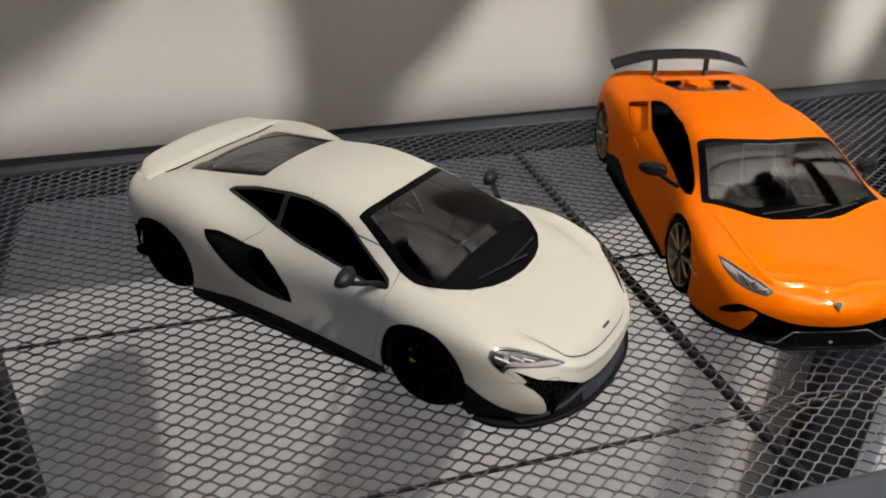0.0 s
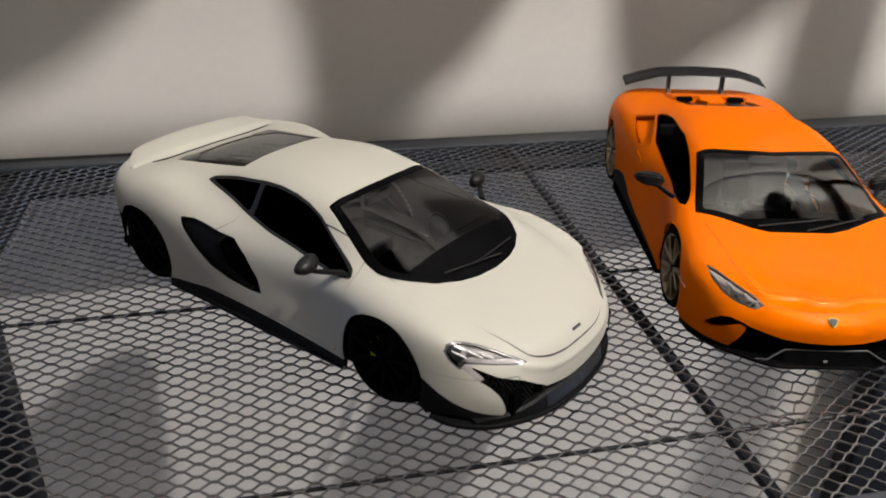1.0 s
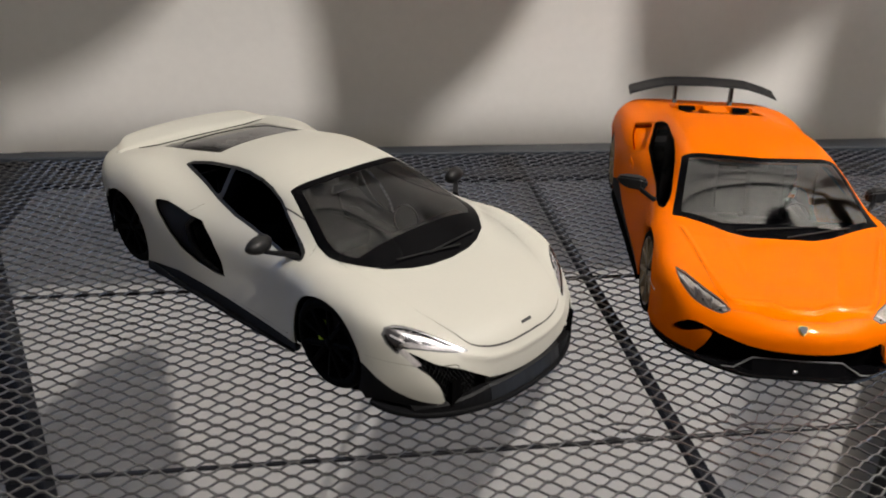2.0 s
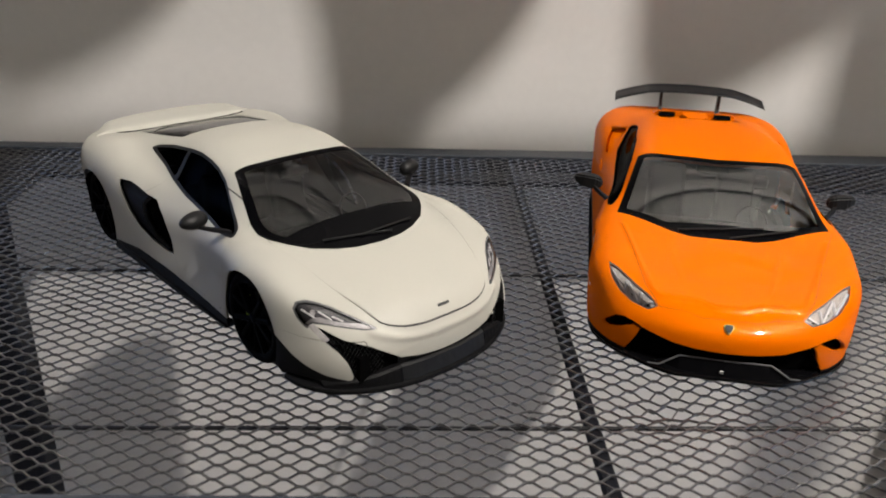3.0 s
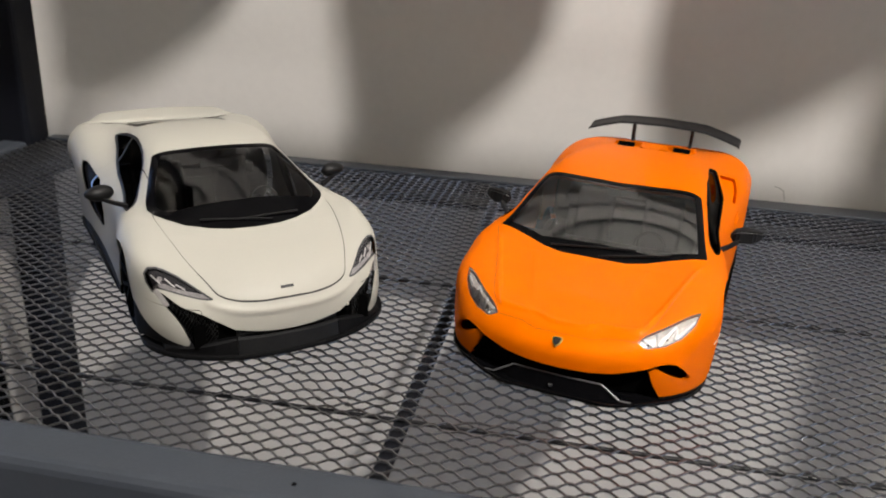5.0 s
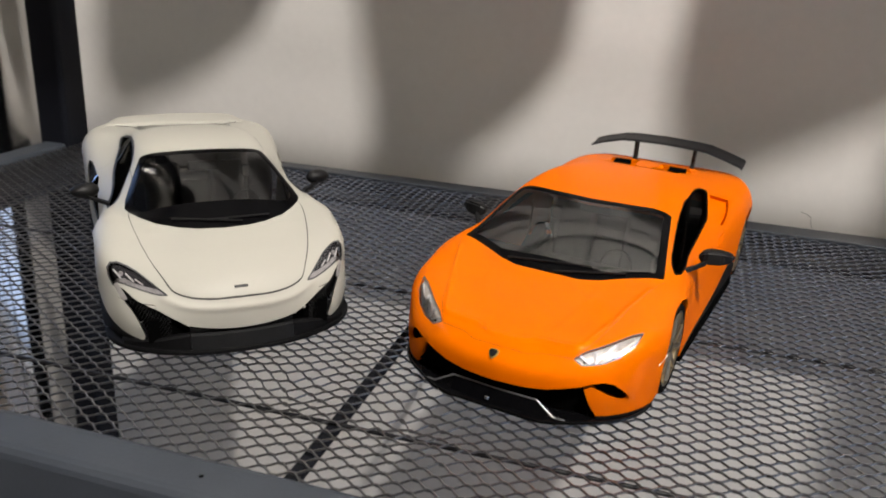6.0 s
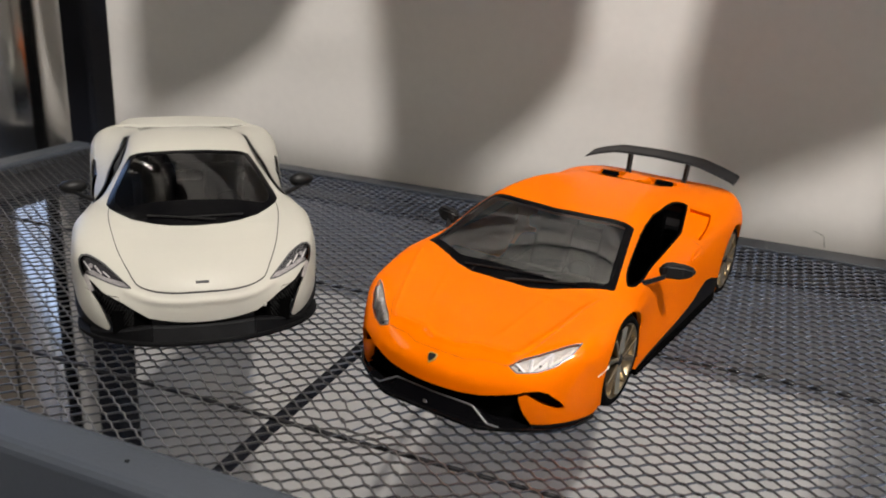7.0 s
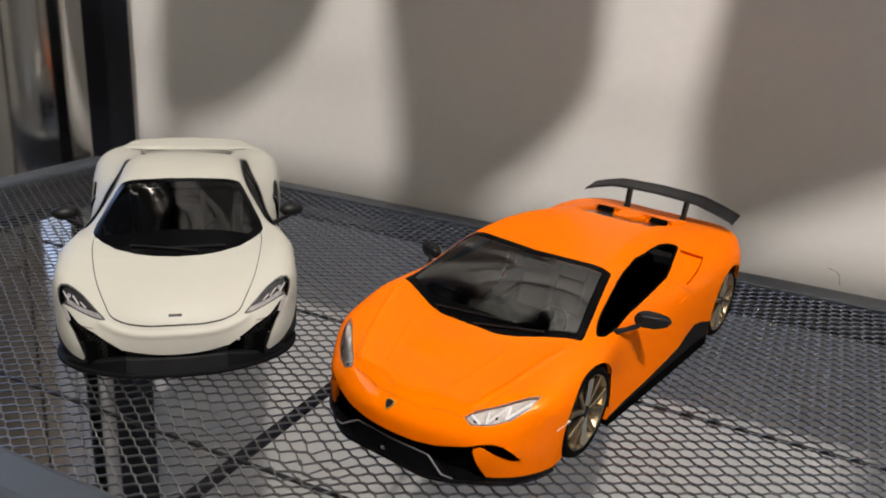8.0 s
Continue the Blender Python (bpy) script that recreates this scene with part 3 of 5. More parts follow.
def frame_on(p, n, up=(0, 0, 1)):
    """A pose at a shell point whose z axis is the normal."""
    n = Vector(n).normalized()
    x = Vector(up).cross(n)
    x = x.normalized() if x.length > 1e-4 else Vector((1, 0, 0))
    y = n.cross(x)
    m = Matrix((x, y, n)).transposed().to_4x4()
    m.translation = Vector(p) * MM
    return m


def cabin(car, y0, y1, half, top, sill, dash_colour, liner):
    """Tub, dashboard, wheel, mirror and two seats behind the glass; sill: height of the glass at its foot."""
    part("cabin_floor", span(-half * MM, half * MM, y0 * MM, y1 * MM, 7 * MM, 9 * MM), M_MATT, car)
    part("bulkhead", span(-(half - 4) * MM, (half - 4) * MM, (y1 - 2) * MM, y1 * MM, 9 * MM, (top - 5) * MM, 0.001), liner, car, "grey rear bulkhead")
    # bar added for a dark band that the windscreen reflects
    part("dark_bar", span(-(half - 4) * MM, (half - 4) * MM, (y1 - 9) * MM, (y1 - 4) * MM, 26 * MM, 30.5 * MM, 0.001), M_SEAT, car)
    dash = part("dashboard", strip([[(x, y0 + 1, 14), (x, y0 - 1, sill - 3), (x, y0 + 9, sill - 0.6), (x, y0 + 18, sill - 0.4), (x, y0 + 21, sill - 3), (x, y0 + 16, 14)] for x in (-(half - 1), -(half - 5), 0, half - 5, half - 1)]), dash_colour, car)
    ring = lathe([(5.0 * MM, -0.35 * MM), (5.4 * MM, 0), (5.0 * MM, 0.35 * MM), (4.6 * MM, 0), (5.0 * MM, -0.35 * MM)], 24, "Z")
    wheel_ring = part("steering_wheel", ring, M_SEAT, dash, smooth=True)
    wheel_ring.matrix_local = pose(13 * MM, (y0 + 27) * MM, (sill - 3.5) * MM, 62, 0, 0)
    part("interior_mirror", box((11 * MM, 1.6 * MM, 3.4 * MM), (0, (y0 + 42) * MM, (top - 5.6) * MM), 0.0007, 2), M_SEAT, car)
    for s in (-1, 1):
        cushion = span((s * 12.5 - 8) * MM, (s * 12.5 + 8) * MM, (y1 - 29) * MM, (y1 - 10) * MM, 9 * MM, 15 * MM, 0.002)
        back = box((14 * MM, 4.5 * MM, 23 * MM), (0, 0, 0), 0.002)
        bmesh.ops.transform(back, matrix=pose(s * 12.5 * MM, (y1 - 12) * MM, 23 * MM, -18), verts=back.verts)
        head = box((7 * MM, 3.5 * MM, 5.5 * MM), (s * 12.5 * MM, (y1 - 8) * MM, (top - 10.5) * MM), 0.0018)
        part("seat", joined(cushion, back, head), M_SEAT, car, smooth=False)


def white_coupe(m, label, group):
    """A mid-engined coupe with soft round wings, black lower aero and a long tail."""
    lines = [
        [(0, -41.5, 4.4), (0, -43.2, 12), (0, -42.8, 18.5), (0, -39.6, 23.4), (0, -25, 28.8), (0, -14, 31.4), (0, -6, 33.2), (0, 32, 46.8), (0, 55, 49.2), (0, 78, 46.2), (0, 108, 40.5), (0, 124, 37.6), (0, 137, 38.6), (0, 140, 15)],
        [(13, -40.6, 4.4), (13, -42.2, 12), (13, -41.8, 18.4), (13, -38.4, 23.3), (12.5, -24.0, 28.8), (12.5, -13, 31.4), (12.5, -5, 33.2), (12, 33, 46.5), (12, 55, 48.7), (12, 78, 45.8), (13, 108, 40.3), (13, 124, 37.6), (13, 136.5, 38.5), (13, 139.5, 15)],
        [(24, -37.8, 4.6), (24, -39.2, 12), (23.8, -38.2, 17.8), (23.2, -34.2, 22.8), (22.8, -20, 29.2), (24, -8, 31.8), (26, 1, 33.2), (22.4, 35, 45.2), (22.6, 55, 46.8), (22.0, 78, 43.8), (22.5, 108, 39.8), (23.5, 124, 38.0), (24, 134.5, 38.4), (24, 137.5, 15)],
        [(30.5, -34.2, 6), (31.2, -34.8, 12), (30.8, -33.2, 18.2), (30, -28.0, 24.8), (29.6, -15, 30.4), (30.2, -3, 32.8), (31, 8, 33.2), (28.2, 36.5, 36.6), (28.6, 55, 36.2), (28.4, 76, 36.6), (29.5, 106, 39.6), (30.5, 122, 38.6), (30, 131.5, 37.4), (29.5, 134, 15)],
        [(34.5, -28.5, 6), (35.2, -28.6, 12), (35.2, -27.0, 19.5), (34.6, -22, 26.2), (34.4, -11, 30.8), (34.8, 1, 32.3), (34.2, 12, 31.6), (33.2, 37, 31.4), (33.6, 55, 31.8), (34.4, 76, 34.2), (35.2, 105, 37.8), (35.4, 120, 36.8), (34.4, 128.5, 35.6), (33, 130.5, 15)],
        [(36.8, -24, 6), (37.6, -23.4, 12), (37.7, -21.4, 19.0), (37.2, -17, 25.2), (37.5, -8, 28.8), (38.0, 2, 29.4), (36.8, 14, 27.6), (35.6, 37, 27.2), (36.2, 55, 28.0), (38.2, 76, 30.2), (39.4, 104, 33.0), (39.4, 118, 32.4), (37.6, 126, 31.6), (36, 128, 15)],
        [(38.0, -19.5, 5.5), (38.8, -19, 10.5), (39.0, -17.8, 15.8), (38.8, -14, 19.8), (39.0, -6.5, 22), (39.2, 3, 21.5), (37.4, 15, 19.8), (36.2, 37, 19.6), (36.8, 52, 20.4), (39.6, 74, 22.4), (40.8, 103, 24), (40.6, 117, 23.8), (38.8, 124.5, 23.2), (37.5, 126.5, 14)],
        [(38.6, -17.6, 5), (39.2, -17.2, 8), (39.4, -16.2, 11.2), (39.4, -13, 13), (39.4, -6, 13.4), (39.3, 3, 12.8), (38.6, 15, 11.0), (38.2, 37, 10.2), (38.4, 55, 10.4), (39.8, 76, 11.4), (40.6, 103, 13), (40.4, 117, 13.2), (38.8, 124, 13.0), (37.6, 126, 11)],
        [(38.4, -17.2, 4.2), (38.8, -16.8, 5.2), (39.0, -15.8, 6), (39.0, -13, 6.3), (39, -6, 6.4), (39.0, 3, 6.2), (38.8, 15, 5.6), (38.6, 37, 5.4), (38.8, 55, 5.4), (39.4, 76, 5.6), (40, 103, 6), (39.8, 117, 6.4), (38.4, 123.6, 7), (37.4, 125.6, 7)],
    ]
    # fuller wings over the wheels
    for k, knots, wider, higher in ((3, (4, 5, 6), 0.6, 0.7), (4, (3, 4, 5, 6), 1.5, 0.9), (5, (3, 4, 5, 6), 1.7, 0.9), (6, (3, 4, 5), 1.0, 0.4), (3, (10, 11, 12), 0.8, 0.7), (4, (10, 11, 12), 1.4, 1.0), (5, (10, 11, 12), 1.3, 0.8)):
        for j in knots:
            x, y, z = lines[k][j]
            lines[k][j] = (x + wider, y, z + higher)
    # shorter, lower tail
    for line in lines:
        line[:] = [(x, y if y < 116 else 116 + (y - 116) * 0.8, z - 1.3 * min(max((y - 106) / 18, 0), 1) * min(max((z - 20) / 12, 0), 1)) for x, y, z in line]
    sh = Shell(lines)
    sh.crown(-11, 35, 30, 1.0)
    R, F, B = 13.9, -1.0, 108.0
    # a soft edge across the nose
    sh.crease([(-1, 17.4), (8, 17.4), (16, 18.2), (22, 20.0)], FRONT, 0.45, 1.1, lambda v: v[:, 1] + 25.0)
    low = lambda v: 33.0 - v[:, 0]  # noqa: E731
    sh.cut(disc(F, 13.4, 15.3, low), "arch")
    sh.cut(disc(B, 13.4, 15.4, low), "arch")
    # glass
    screen = [(0, -12.3), (8, -11.5), (14, -9.6), (20.5, -5.8), (25, -0.8), (27.8, 3.4), (29.3, 7.8), (28.6, 13.5), (25.1, 24.5), (21.8, 34.4), (12, 33.3), (0, 32.8), (-12, 33.3), (-21.8, 34.4), (-29.3, 7.8), (-20.5, -5.8), (-8, -11.5)]
    high = lambda v: 29.5 - v[:, 2]  # noqa: E731
    sh.cut(inside(screen, TOP, high), "screen_edge")
    sh.cut(inside(screen, TOP, high, -2.7), "windscreen", ("screen_edge",))
    sh.cut(lambda v: v[:, 1] - 2.0, "screen_edge", ("windscreen",))
    dlo = [(14, 32.6), (15.5, 34.1), (22.4, 36.6), (28.9, 39.4), (34.5, 42.2), (41, 44.4), (46.8, 45.5), (54, 46.0), (61, 45.5), (76, 43.1), (85.1, 41.2), (86.8, 40.2), (81.7, 39.3), (72.6, 37.8), (62.9, 35.9), (51.2, 33.9), (36.7, 32.5), (21.5, 31.6)]
    sh.cut(inside(dlo, SIDE, lambda v: 19.0 - v[:, 0], 0.05), "window_edge")
    sh.cut(inside(dlo, SIDE, lambda v: 19.0 - v[:, 0], -0.7), "side_window", ("window_edge",))
    sh.cut(lambda v: 61.0 - v[:, 1], "window_edge", ("side_window",))
    sh.cut(lambda v: np.maximum(inside(dlo, SIDE, None, -0.7)(v), 63.0 - v[:, 1]), "quarter_window", ("window_edge",))
    deck = [(0, 77), (18.4, 76.5), (20.8, 102.5), (13.6, 110.8), (0, 112.3), (-20.8, 102.5), (-18.4, 76.5)]
    sh.cut(inside(deck, TOP, high), "deck_edge")
    sh.cut(inside(deck, TOP, high, -2.2), "engine_window", ("deck_edge",))
    sh.cut(inside([(20.6, 103.0), (20.9, 110.6), (15.4, 113.2), (13.4, 111.0)], TOP, high, 0.2), "deck_edge")
    # bonnet, door and wing seams
    bonnet = curved(90, [(0, -42.0), (9, -41.5), (15.5, -39.6), (19.4, -36.9), (21.4, -32.6), (24, -25.5), (26.9, -12), (28.2, 0), (28.2, 5), (20, 20), (-20, 20), (-28.2, 5), (-28.2, 0), (-24, -25.5), (-19.2, -36.4), (-9, -41.0)])
    sh.panel(inside(bonnet, TOP, lambda v: 20.0 - v[:, 2]), "bonnet")
    wide = lambda v: 27.0 - v[:, 0]  # noqa: E731
    intake = [(85.8, 31.2), (80.6, 31.7), (75, 31.0), (69.0, 30.0), (63.0, 29.6), (57.3, 25.8), (52.0, 19.8), (50.2, 15.4), (56.0, 15.2), (64.0, 16.2), (71.7, 18.6), (78.4, 22.9), (84.2, 28.2)]
    sh.cut(inside(intake, SIDE, wide, 0.3), "side_intake")
    sh.cut(inside([(66.4, 31.6), (69.8, 27), (67.2, 21.9), (60.9, 17.0), (53, 15.2), (52.4, 16.2), (60.0, 18.4), (65.7, 22.6), (68.2, 27), (64.8, 31.2)], SIDE, wide), "blade", ("side_intake",))
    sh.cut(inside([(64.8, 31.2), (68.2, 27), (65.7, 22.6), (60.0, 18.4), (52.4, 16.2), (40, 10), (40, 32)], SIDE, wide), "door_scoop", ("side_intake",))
    sh.panel(inside([(17.0, 9.4), (16.0, 18), (14.2, 26), (13.6, 34), (16, 42), (40, 48.5), (58, 48.0), (64, 44), (66, 34), (73, 29), (66, 26), (49, 15), (46, 9.4)], SIDE, lambda v: 25.5 - v[:, 0]), "door")
    sh.panel(inside([(-60, 3), (-60, 18.2), (-17, 18.4), (-9, 18.9), (-4, 20), (-4, 3)], SIDE, lambda v: 24.5 - v[:, 0]), "bumper_corner", 0.12)
    # front lamps, mouth and lower black band
    lamp = [(21.0, 21.1), (25.2, 23.7), (28.5, 25.7), (31.3, 26.9), (33.6, 27.5), (35.6, 27.1), (36.6, 25.6), (36.4, 23.4), (35.4, 21.2), (34.2, 22.7), (32.2, 22.6), (28, 21.7), (24, 21.0)]
    ahead = lambda v: v[:, 1] + 12.0  # noqa: E731
    sh.cut(inside(lamp, FRONT, ahead, 0.2), "lamp_edge", ("body", "seam", "bumper_corner"))
    sh.cut(inside(lamp, FRONT, ahead, -0.2), "headlight", ("lamp_edge",))
    sh.cut(inside([(36.4, 21.0), (34.4, 23.6), (32.4, 24.2), (29.6, 23.2), (26.6, 22.7), (22, 22.2), (22, 20.5), (36, 20)], FRONT, ahead), "lamp_foot", ("headlight",))
    mouth = [(34.3, 22.3), (32.5, 21.2), (29.3, 18.9), (23.8, 17.0), (19, 14.2), (15.8, 12.2), (15.8, 3), (29.4, 3), (28.0, 8.0), (29.6, 12.9), (31.2, 15.9), (33.2, 18.2), (34.6, 20.6)]
    sh.cut(inside(mouth, FRONT, ahead), "front_intake", ("body", "seam", "lamp_edge", "bumper_corner"))
    sh.cut(inside([(34.9, 21.6), (34.1, 22.4), (32.2, 18.8), (33.0, 18.3)], FRONT, ahead, 0.2), "day_lamp", ("body", "seam", "bumper_corner", "front_intake", "lamp_edge"))
    sh.cut(lambda v: np.maximum(v[:, 2] - 10.5 - 0.0075 * v[:, 0] ** 2, np.maximum(v[:, 0] - 15.9, v[:, 1] + 20)), "bumper_insert")
    sh.cut(lambda v: np.maximum(8.9 + 0.0075 * v[:, 0] ** 2 - v[:, 2], v[:, 1] + 20), "insert_gap", ("bumper_insert",))
    sh.cut(lambda v: np.maximum(v[:, 2] - 6.6, v[:, 1] + 15), "skirt", ("body", "front_intake", "bumper_corner", "seam"))
    sh.cut(inside([(-12, 3), (-12, 16.0), (-16.5, 15.6), (-21, 12.6), (-25.5, 10.0), (-30, 8.2), (-35, 6.9), (-36, 3)], SIDE, lambda v: 28.2 - v[:, 0], 0.3), "skirt", ("body", "bumper_corner", "seam"))
    sh.cut(inside([(12, 3), (12, 8), (50, 8.8), (74, 9.3), (92, 6.5), (94, 3)], SIDE, wide), "skirt", ("body", "door", "seam"))
    sh.cut(lambda v: np.maximum(v[:, 2] - 22.0, 118.0 - v[:, 1]), "skirt")

    car = thing("model_car", label, "model car", group)
    part("body", sh.mesh("body", "body", M_WHITE, thick=0.9), None, car, "ivory white die-cast body")
    part("bonnet", sh.mesh("bonnet", "bonnet", M_WHITE, thick=0.7), None, car)
    for s in (1, -1):
        part("door", sh.mesh("door", "door", M_WHITE, (s,), thick=0.8), None, car)
        part("bumper_corner", sh.mesh("bumper_corner", "bumper_corner", M_WHITE, (s,), thick=0.8), None, car)
        part("door_seam", sh.mesh("door_seam", "door_seam", M_GAP, (s,), sink=0.3), None, car, "dark panel gap")
        part("bumper_seam", sh.mesh("bumper_seam", "bumper_corner_seam", M_GAP, (s,), sink=0.3), None, car, "dark panel gap")
        part("quarter_window", sh.mesh("quarter_window", "quarter_window", M_DARKPANE, (s,), sink=0.25), None, car, "dark smoked quarter window")
        # added pane; its near-black tint gives the open window a dark cabin
        part("side_window", sh.mesh("side_window", "side_window", M_DARKPANE, (s,), sink=0.5), None, car, "dark pane that blacks out the open side window")
        part("window_frame", sh.mesh("window_frame", "window_edge", M_BLACK, (s,), sink=0.1, thick=0.5), None, car, "black frame of the side window")
        intake_ob = part("side_intake", sh.mesh("side_intake", "side_intake", M_SKIRT, (s,), sink=1.4), None, car, "black side air intake")
        part("blade", sh.mesh("blade", "blade", M_GLOSS, (s,), thick=1.2), None, intake_ob)
        # recess in the door, its shade put into the matt black colour
        part("door_scoop", sh.mesh("door_scoop", "door_scoop", M_MATT, (s,), sink=1.8), None, car, "door recess with its shade in matt black")
        head = part("headlight", sh.mesh("headlight", "headlight", M_LENS, (s,)), None, car, "clear headlight with chrome reflector")
        part("lamp_bowl", sh.mesh("lamp_bowl", "headlight", M_BOWLDARK, (s,), sink=1.3), None, head)
        part("lamp_cover", sh.mesh("lamp_cover", "lamp_foot", M_LENS, (s,)), None, head)
        # lower bowl coloured bright in place of reflections that shift with the view
        part("lamp_foot", sh.mesh("lamp_foot", "lamp_foot", M_BOWL, (s,), sink=0.7, thick=0.4), None, head, "bright silver lower reflector")
        part("lamp_rim", sh.mesh("lamp_rim", "lamp_edge", M_RIM, (s,), sink=0.2), None, head)
        for (xa, za), (xb, zb) in (((35.4, 25.6), (33.4, 23.9)), ((31.8, 25.6), (30.0, 23.6)), ((29.2, 24.4), (27.4, 23.0))):
            pa, na = sh.on(s * xa, za, 1)
            pb, nb = sh.on(s * xb, zb, 1)
            part("lamp_rib", rod((pa - na * 1.1) * MM, (pb - nb * 0.9) * MM, 0.22 * MM, 6), M_SILVER, head, "slim chrome rib")
        for x, z, r in ((33.2, 25.3, 0.8),):
            p, n = sh.on(s * x, z, 1)
            eye = part("reflector", lathe([(0.0001, 0.3 * MM), (r * 0.55 * MM, 0.2 * MM), (r * 0.8 * MM, 0.55 * MM), (r * MM, 0.6 * MM), (r * MM, -0.3 * MM)], 20, "Z"), M_BOWL, head, "silver reflector", smooth=True)
            eye.matrix_local = frame_on(p - n * 1.5, n)
        part("day_lamp", sh.mesh("day_lamp", "day_lamp", M_BOWL, (s,), thick=0.5), None, car, "slim pale daytime lamp")
        grille = part("front_intake", sh.mesh("front_intake", "front_intake", M_MATT, (s,), sink=2.0), None, car, "black honeycomb front intake")
        part("honeycomb", honeycomb(sh, s, "front_intake"), M_BLACK, grille, "black honeycomb mesh", kind="stuff")
    pane = part("windscreen", sh.mesh("windscreen", "windscreen", M_SCREEN, sink=0.25, glassy=True), None, car, "smoked windscreen")
    part("black_border", sh.mesh("black_border", "screen_edge", M_FRIT, sink=0.15, thick=0.4), None, pane)
    pane = part("engine_window", sh.mesh("engine_window", "engine_window", M_PANE, sink=0.4), None, car, "smoked engine cover window")
    part("black_border", sh.mesh("black_border", "deck_edge", M_GLOSS, sink=0.2, thick=0.5), None, pane)
    # pale engine block and ribs under the rear window, and a black vent at each of its rear corners
    block = strip([[(-15.5, y, z - 7), (15.5, y, z - 7), (14.0, y, z - 4.2), (-14.0, y, z - 4.2)] for y in (82, 92, 103) for z in (sh.on(0, y)[0][2],)])
    part("engine_block", block, M_LINER, car, "pale grey engine block")
    for x in (-10, -5, 0, 5, 10):
        za, zb = sh.on(x, 84)[0][2], sh.on(x, 101)[0][2]
        part("engine_rib", rod(Vector((x, 84, za - 3.6)) * MM, Vector((x, 101, zb - 3.6)) * MM, 0.8 * MM, 8), M_DASH, car)
    part("bonnet_seam", sh.mesh("bonnet_seam", "bonnet_seam", M_GAP, sink=0.3), None, car, "dark panel gap")
    part("bumper_insert", sh.mesh("bumper_insert", "bumper_insert", M_SHEEN, sink=1.5, thick=0.5), None, car, "grey-black carbon bumper insert")
    part("insert_gap", sh.mesh("insert_gap", "insert_gap", M_MATT, sink=2.4), None, car, "black gap over the bumper insert")
    part("lower_skirt", sh.mesh("lower_skirt", "skirt", M_SKIRT, thick=0.6), None, car, "satin black lower skirt")
    # splitter lip under the nose
    edge = spline([(38.7, -18.5), (38.3, -23.5), (36.6, -28.2), (32.4, -34.0), (25.2, -39.2), (14, -43.4), (0, -44.8)], 0)[::6]
    outline = [tuple(p) for p in edge] + [(-x, y) for x, y in edge[::-1][1:]] + [(-32, -18), (32, -18)]
    lip = part("splitter", plate(outline, 1.5, 0.35), M_SKIRT, car, "satin black front splitter")
    lip.matrix_local = pose(0, 0, 3.1 * MM)
    # carbon face that slopes from the nose to the splitter, and a black ramp at each side of it
    def ramp(xs, top):
        rows = []
        for x in xs:
            yn = sh.on(x, 9.0, 1)[0][1]
            yl = float(np.interp(abs(x), edge[::-1, 0], edge[::-1, 1]))
            z = top(abs(x))
            rows.append([(x, yn + 3.5, 4.2), (x, yn + 3.5, z), (x, yn + 0.6, z), (x, yn - 0.2, z - 0.5), (x, yl + 1.0, 5.2), (x, yl + 0.8, 4.2)])
        return strip(rows)

    part("bumper_face", ramp(np.linspace(-15.4, 15.4, 13), lambda x: 9.3), M_SHEEN, car, "grey-black carbon lower bumper face", smooth=False)
    for s in (1, -1):
        part("bumper_ramp", ramp([s * x for x in np.linspace(15.6, 34.0, 10)], lambda x: 9.3 - 0.17 * (x - 15.6)), M_SKIRT, car, "satin black ramp beside the bumper face")
    for s in (1, -1):
        blade = strip([[(s * 35.5, 15, 3.8), (s * 38.4, 15, 3.8), (s * 38.8, 15, 4.8), (s * 35.5, 15, 5.4)], [(s * 36.5, 40, 3.4), (s * 39.3, 40, 3.4), (s * 39.4, 40, 4.6), (s * 36.5, 40, 5.2)],
                       [(s * 36.5, 70, 3.2), (s * 39.8, 70, 3.2), (s * 39.8, 70, 4.8), (s * 36.5, 70, 5.4)], [(s * 36.5, 92, 3.2), (s * 40.6, 94, 3.2), (s * 40.4, 94, 6.0), (s * 37, 93, 7.4)]])
        part("side_skirt", blade, M_SKIRT, car, "satin black side skirt")
        # door mirror on a slim arm
        arm = strip([[(s * 33.6, 15.5, 33.0), (s * 33.6, 18.5, 33.0), (s * 33.4, 18.3, 34.0), (s * 33.4, 15.8, 34.0)], [(s * 38.0, 20.0, 33.6), (s * 38.0, 22.4, 33.6), (s * 38.0, 22.3, 34.6), (s * 38.0, 20.2, 34.6)],
                     [(s * 41.0, 22.6, 34.4), (s * 41.0, 24.6, 34.4), (s * 41.0, 24.4, 35.6), (s * 41.0, 22.8, 35.6)]])
        mirror = part("door_mirror", arm, M_BLACK, car, "satin black door mirror")
        bm = bmesh.new()
        bmesh.ops.create_uvsphere(bm, u_segments=24, v_segments=14, radius=1)
        for v in bm.verts:
            x, y, z = v.co
            v.co = (s * 40.8 + 4.7 * x + 0.25 * s * y, 25.0 + (3.3 if y < 0 else 1.5) * y + s * 0.7 * x * s, 36.3 + 2.7 * z * (1 - 0.12 * x * s))
        bmesh.ops.scale(bm, vec=(MM, MM, MM), verts=bm.verts)
        part("mirror_cap", bm, M_BLACK, mirror, smooth=True)
        for y in (F, B):
            wheel(car, s * 33.4, y, R, 9.4, M_DARKRIM, 5, s, M_DARKRIM)
            part("wheel_well", lathe([(0.5 * MM, -9 * MM), (15.9 * MM, -9 * MM), (15.9 * MM, 1.5 * MM)], 40), M_MATT, car).matrix_local = pose(s * 32.6 * MM, y * MM, 14.6 * MM, 0, 0, 0 if s > 0 else 180)
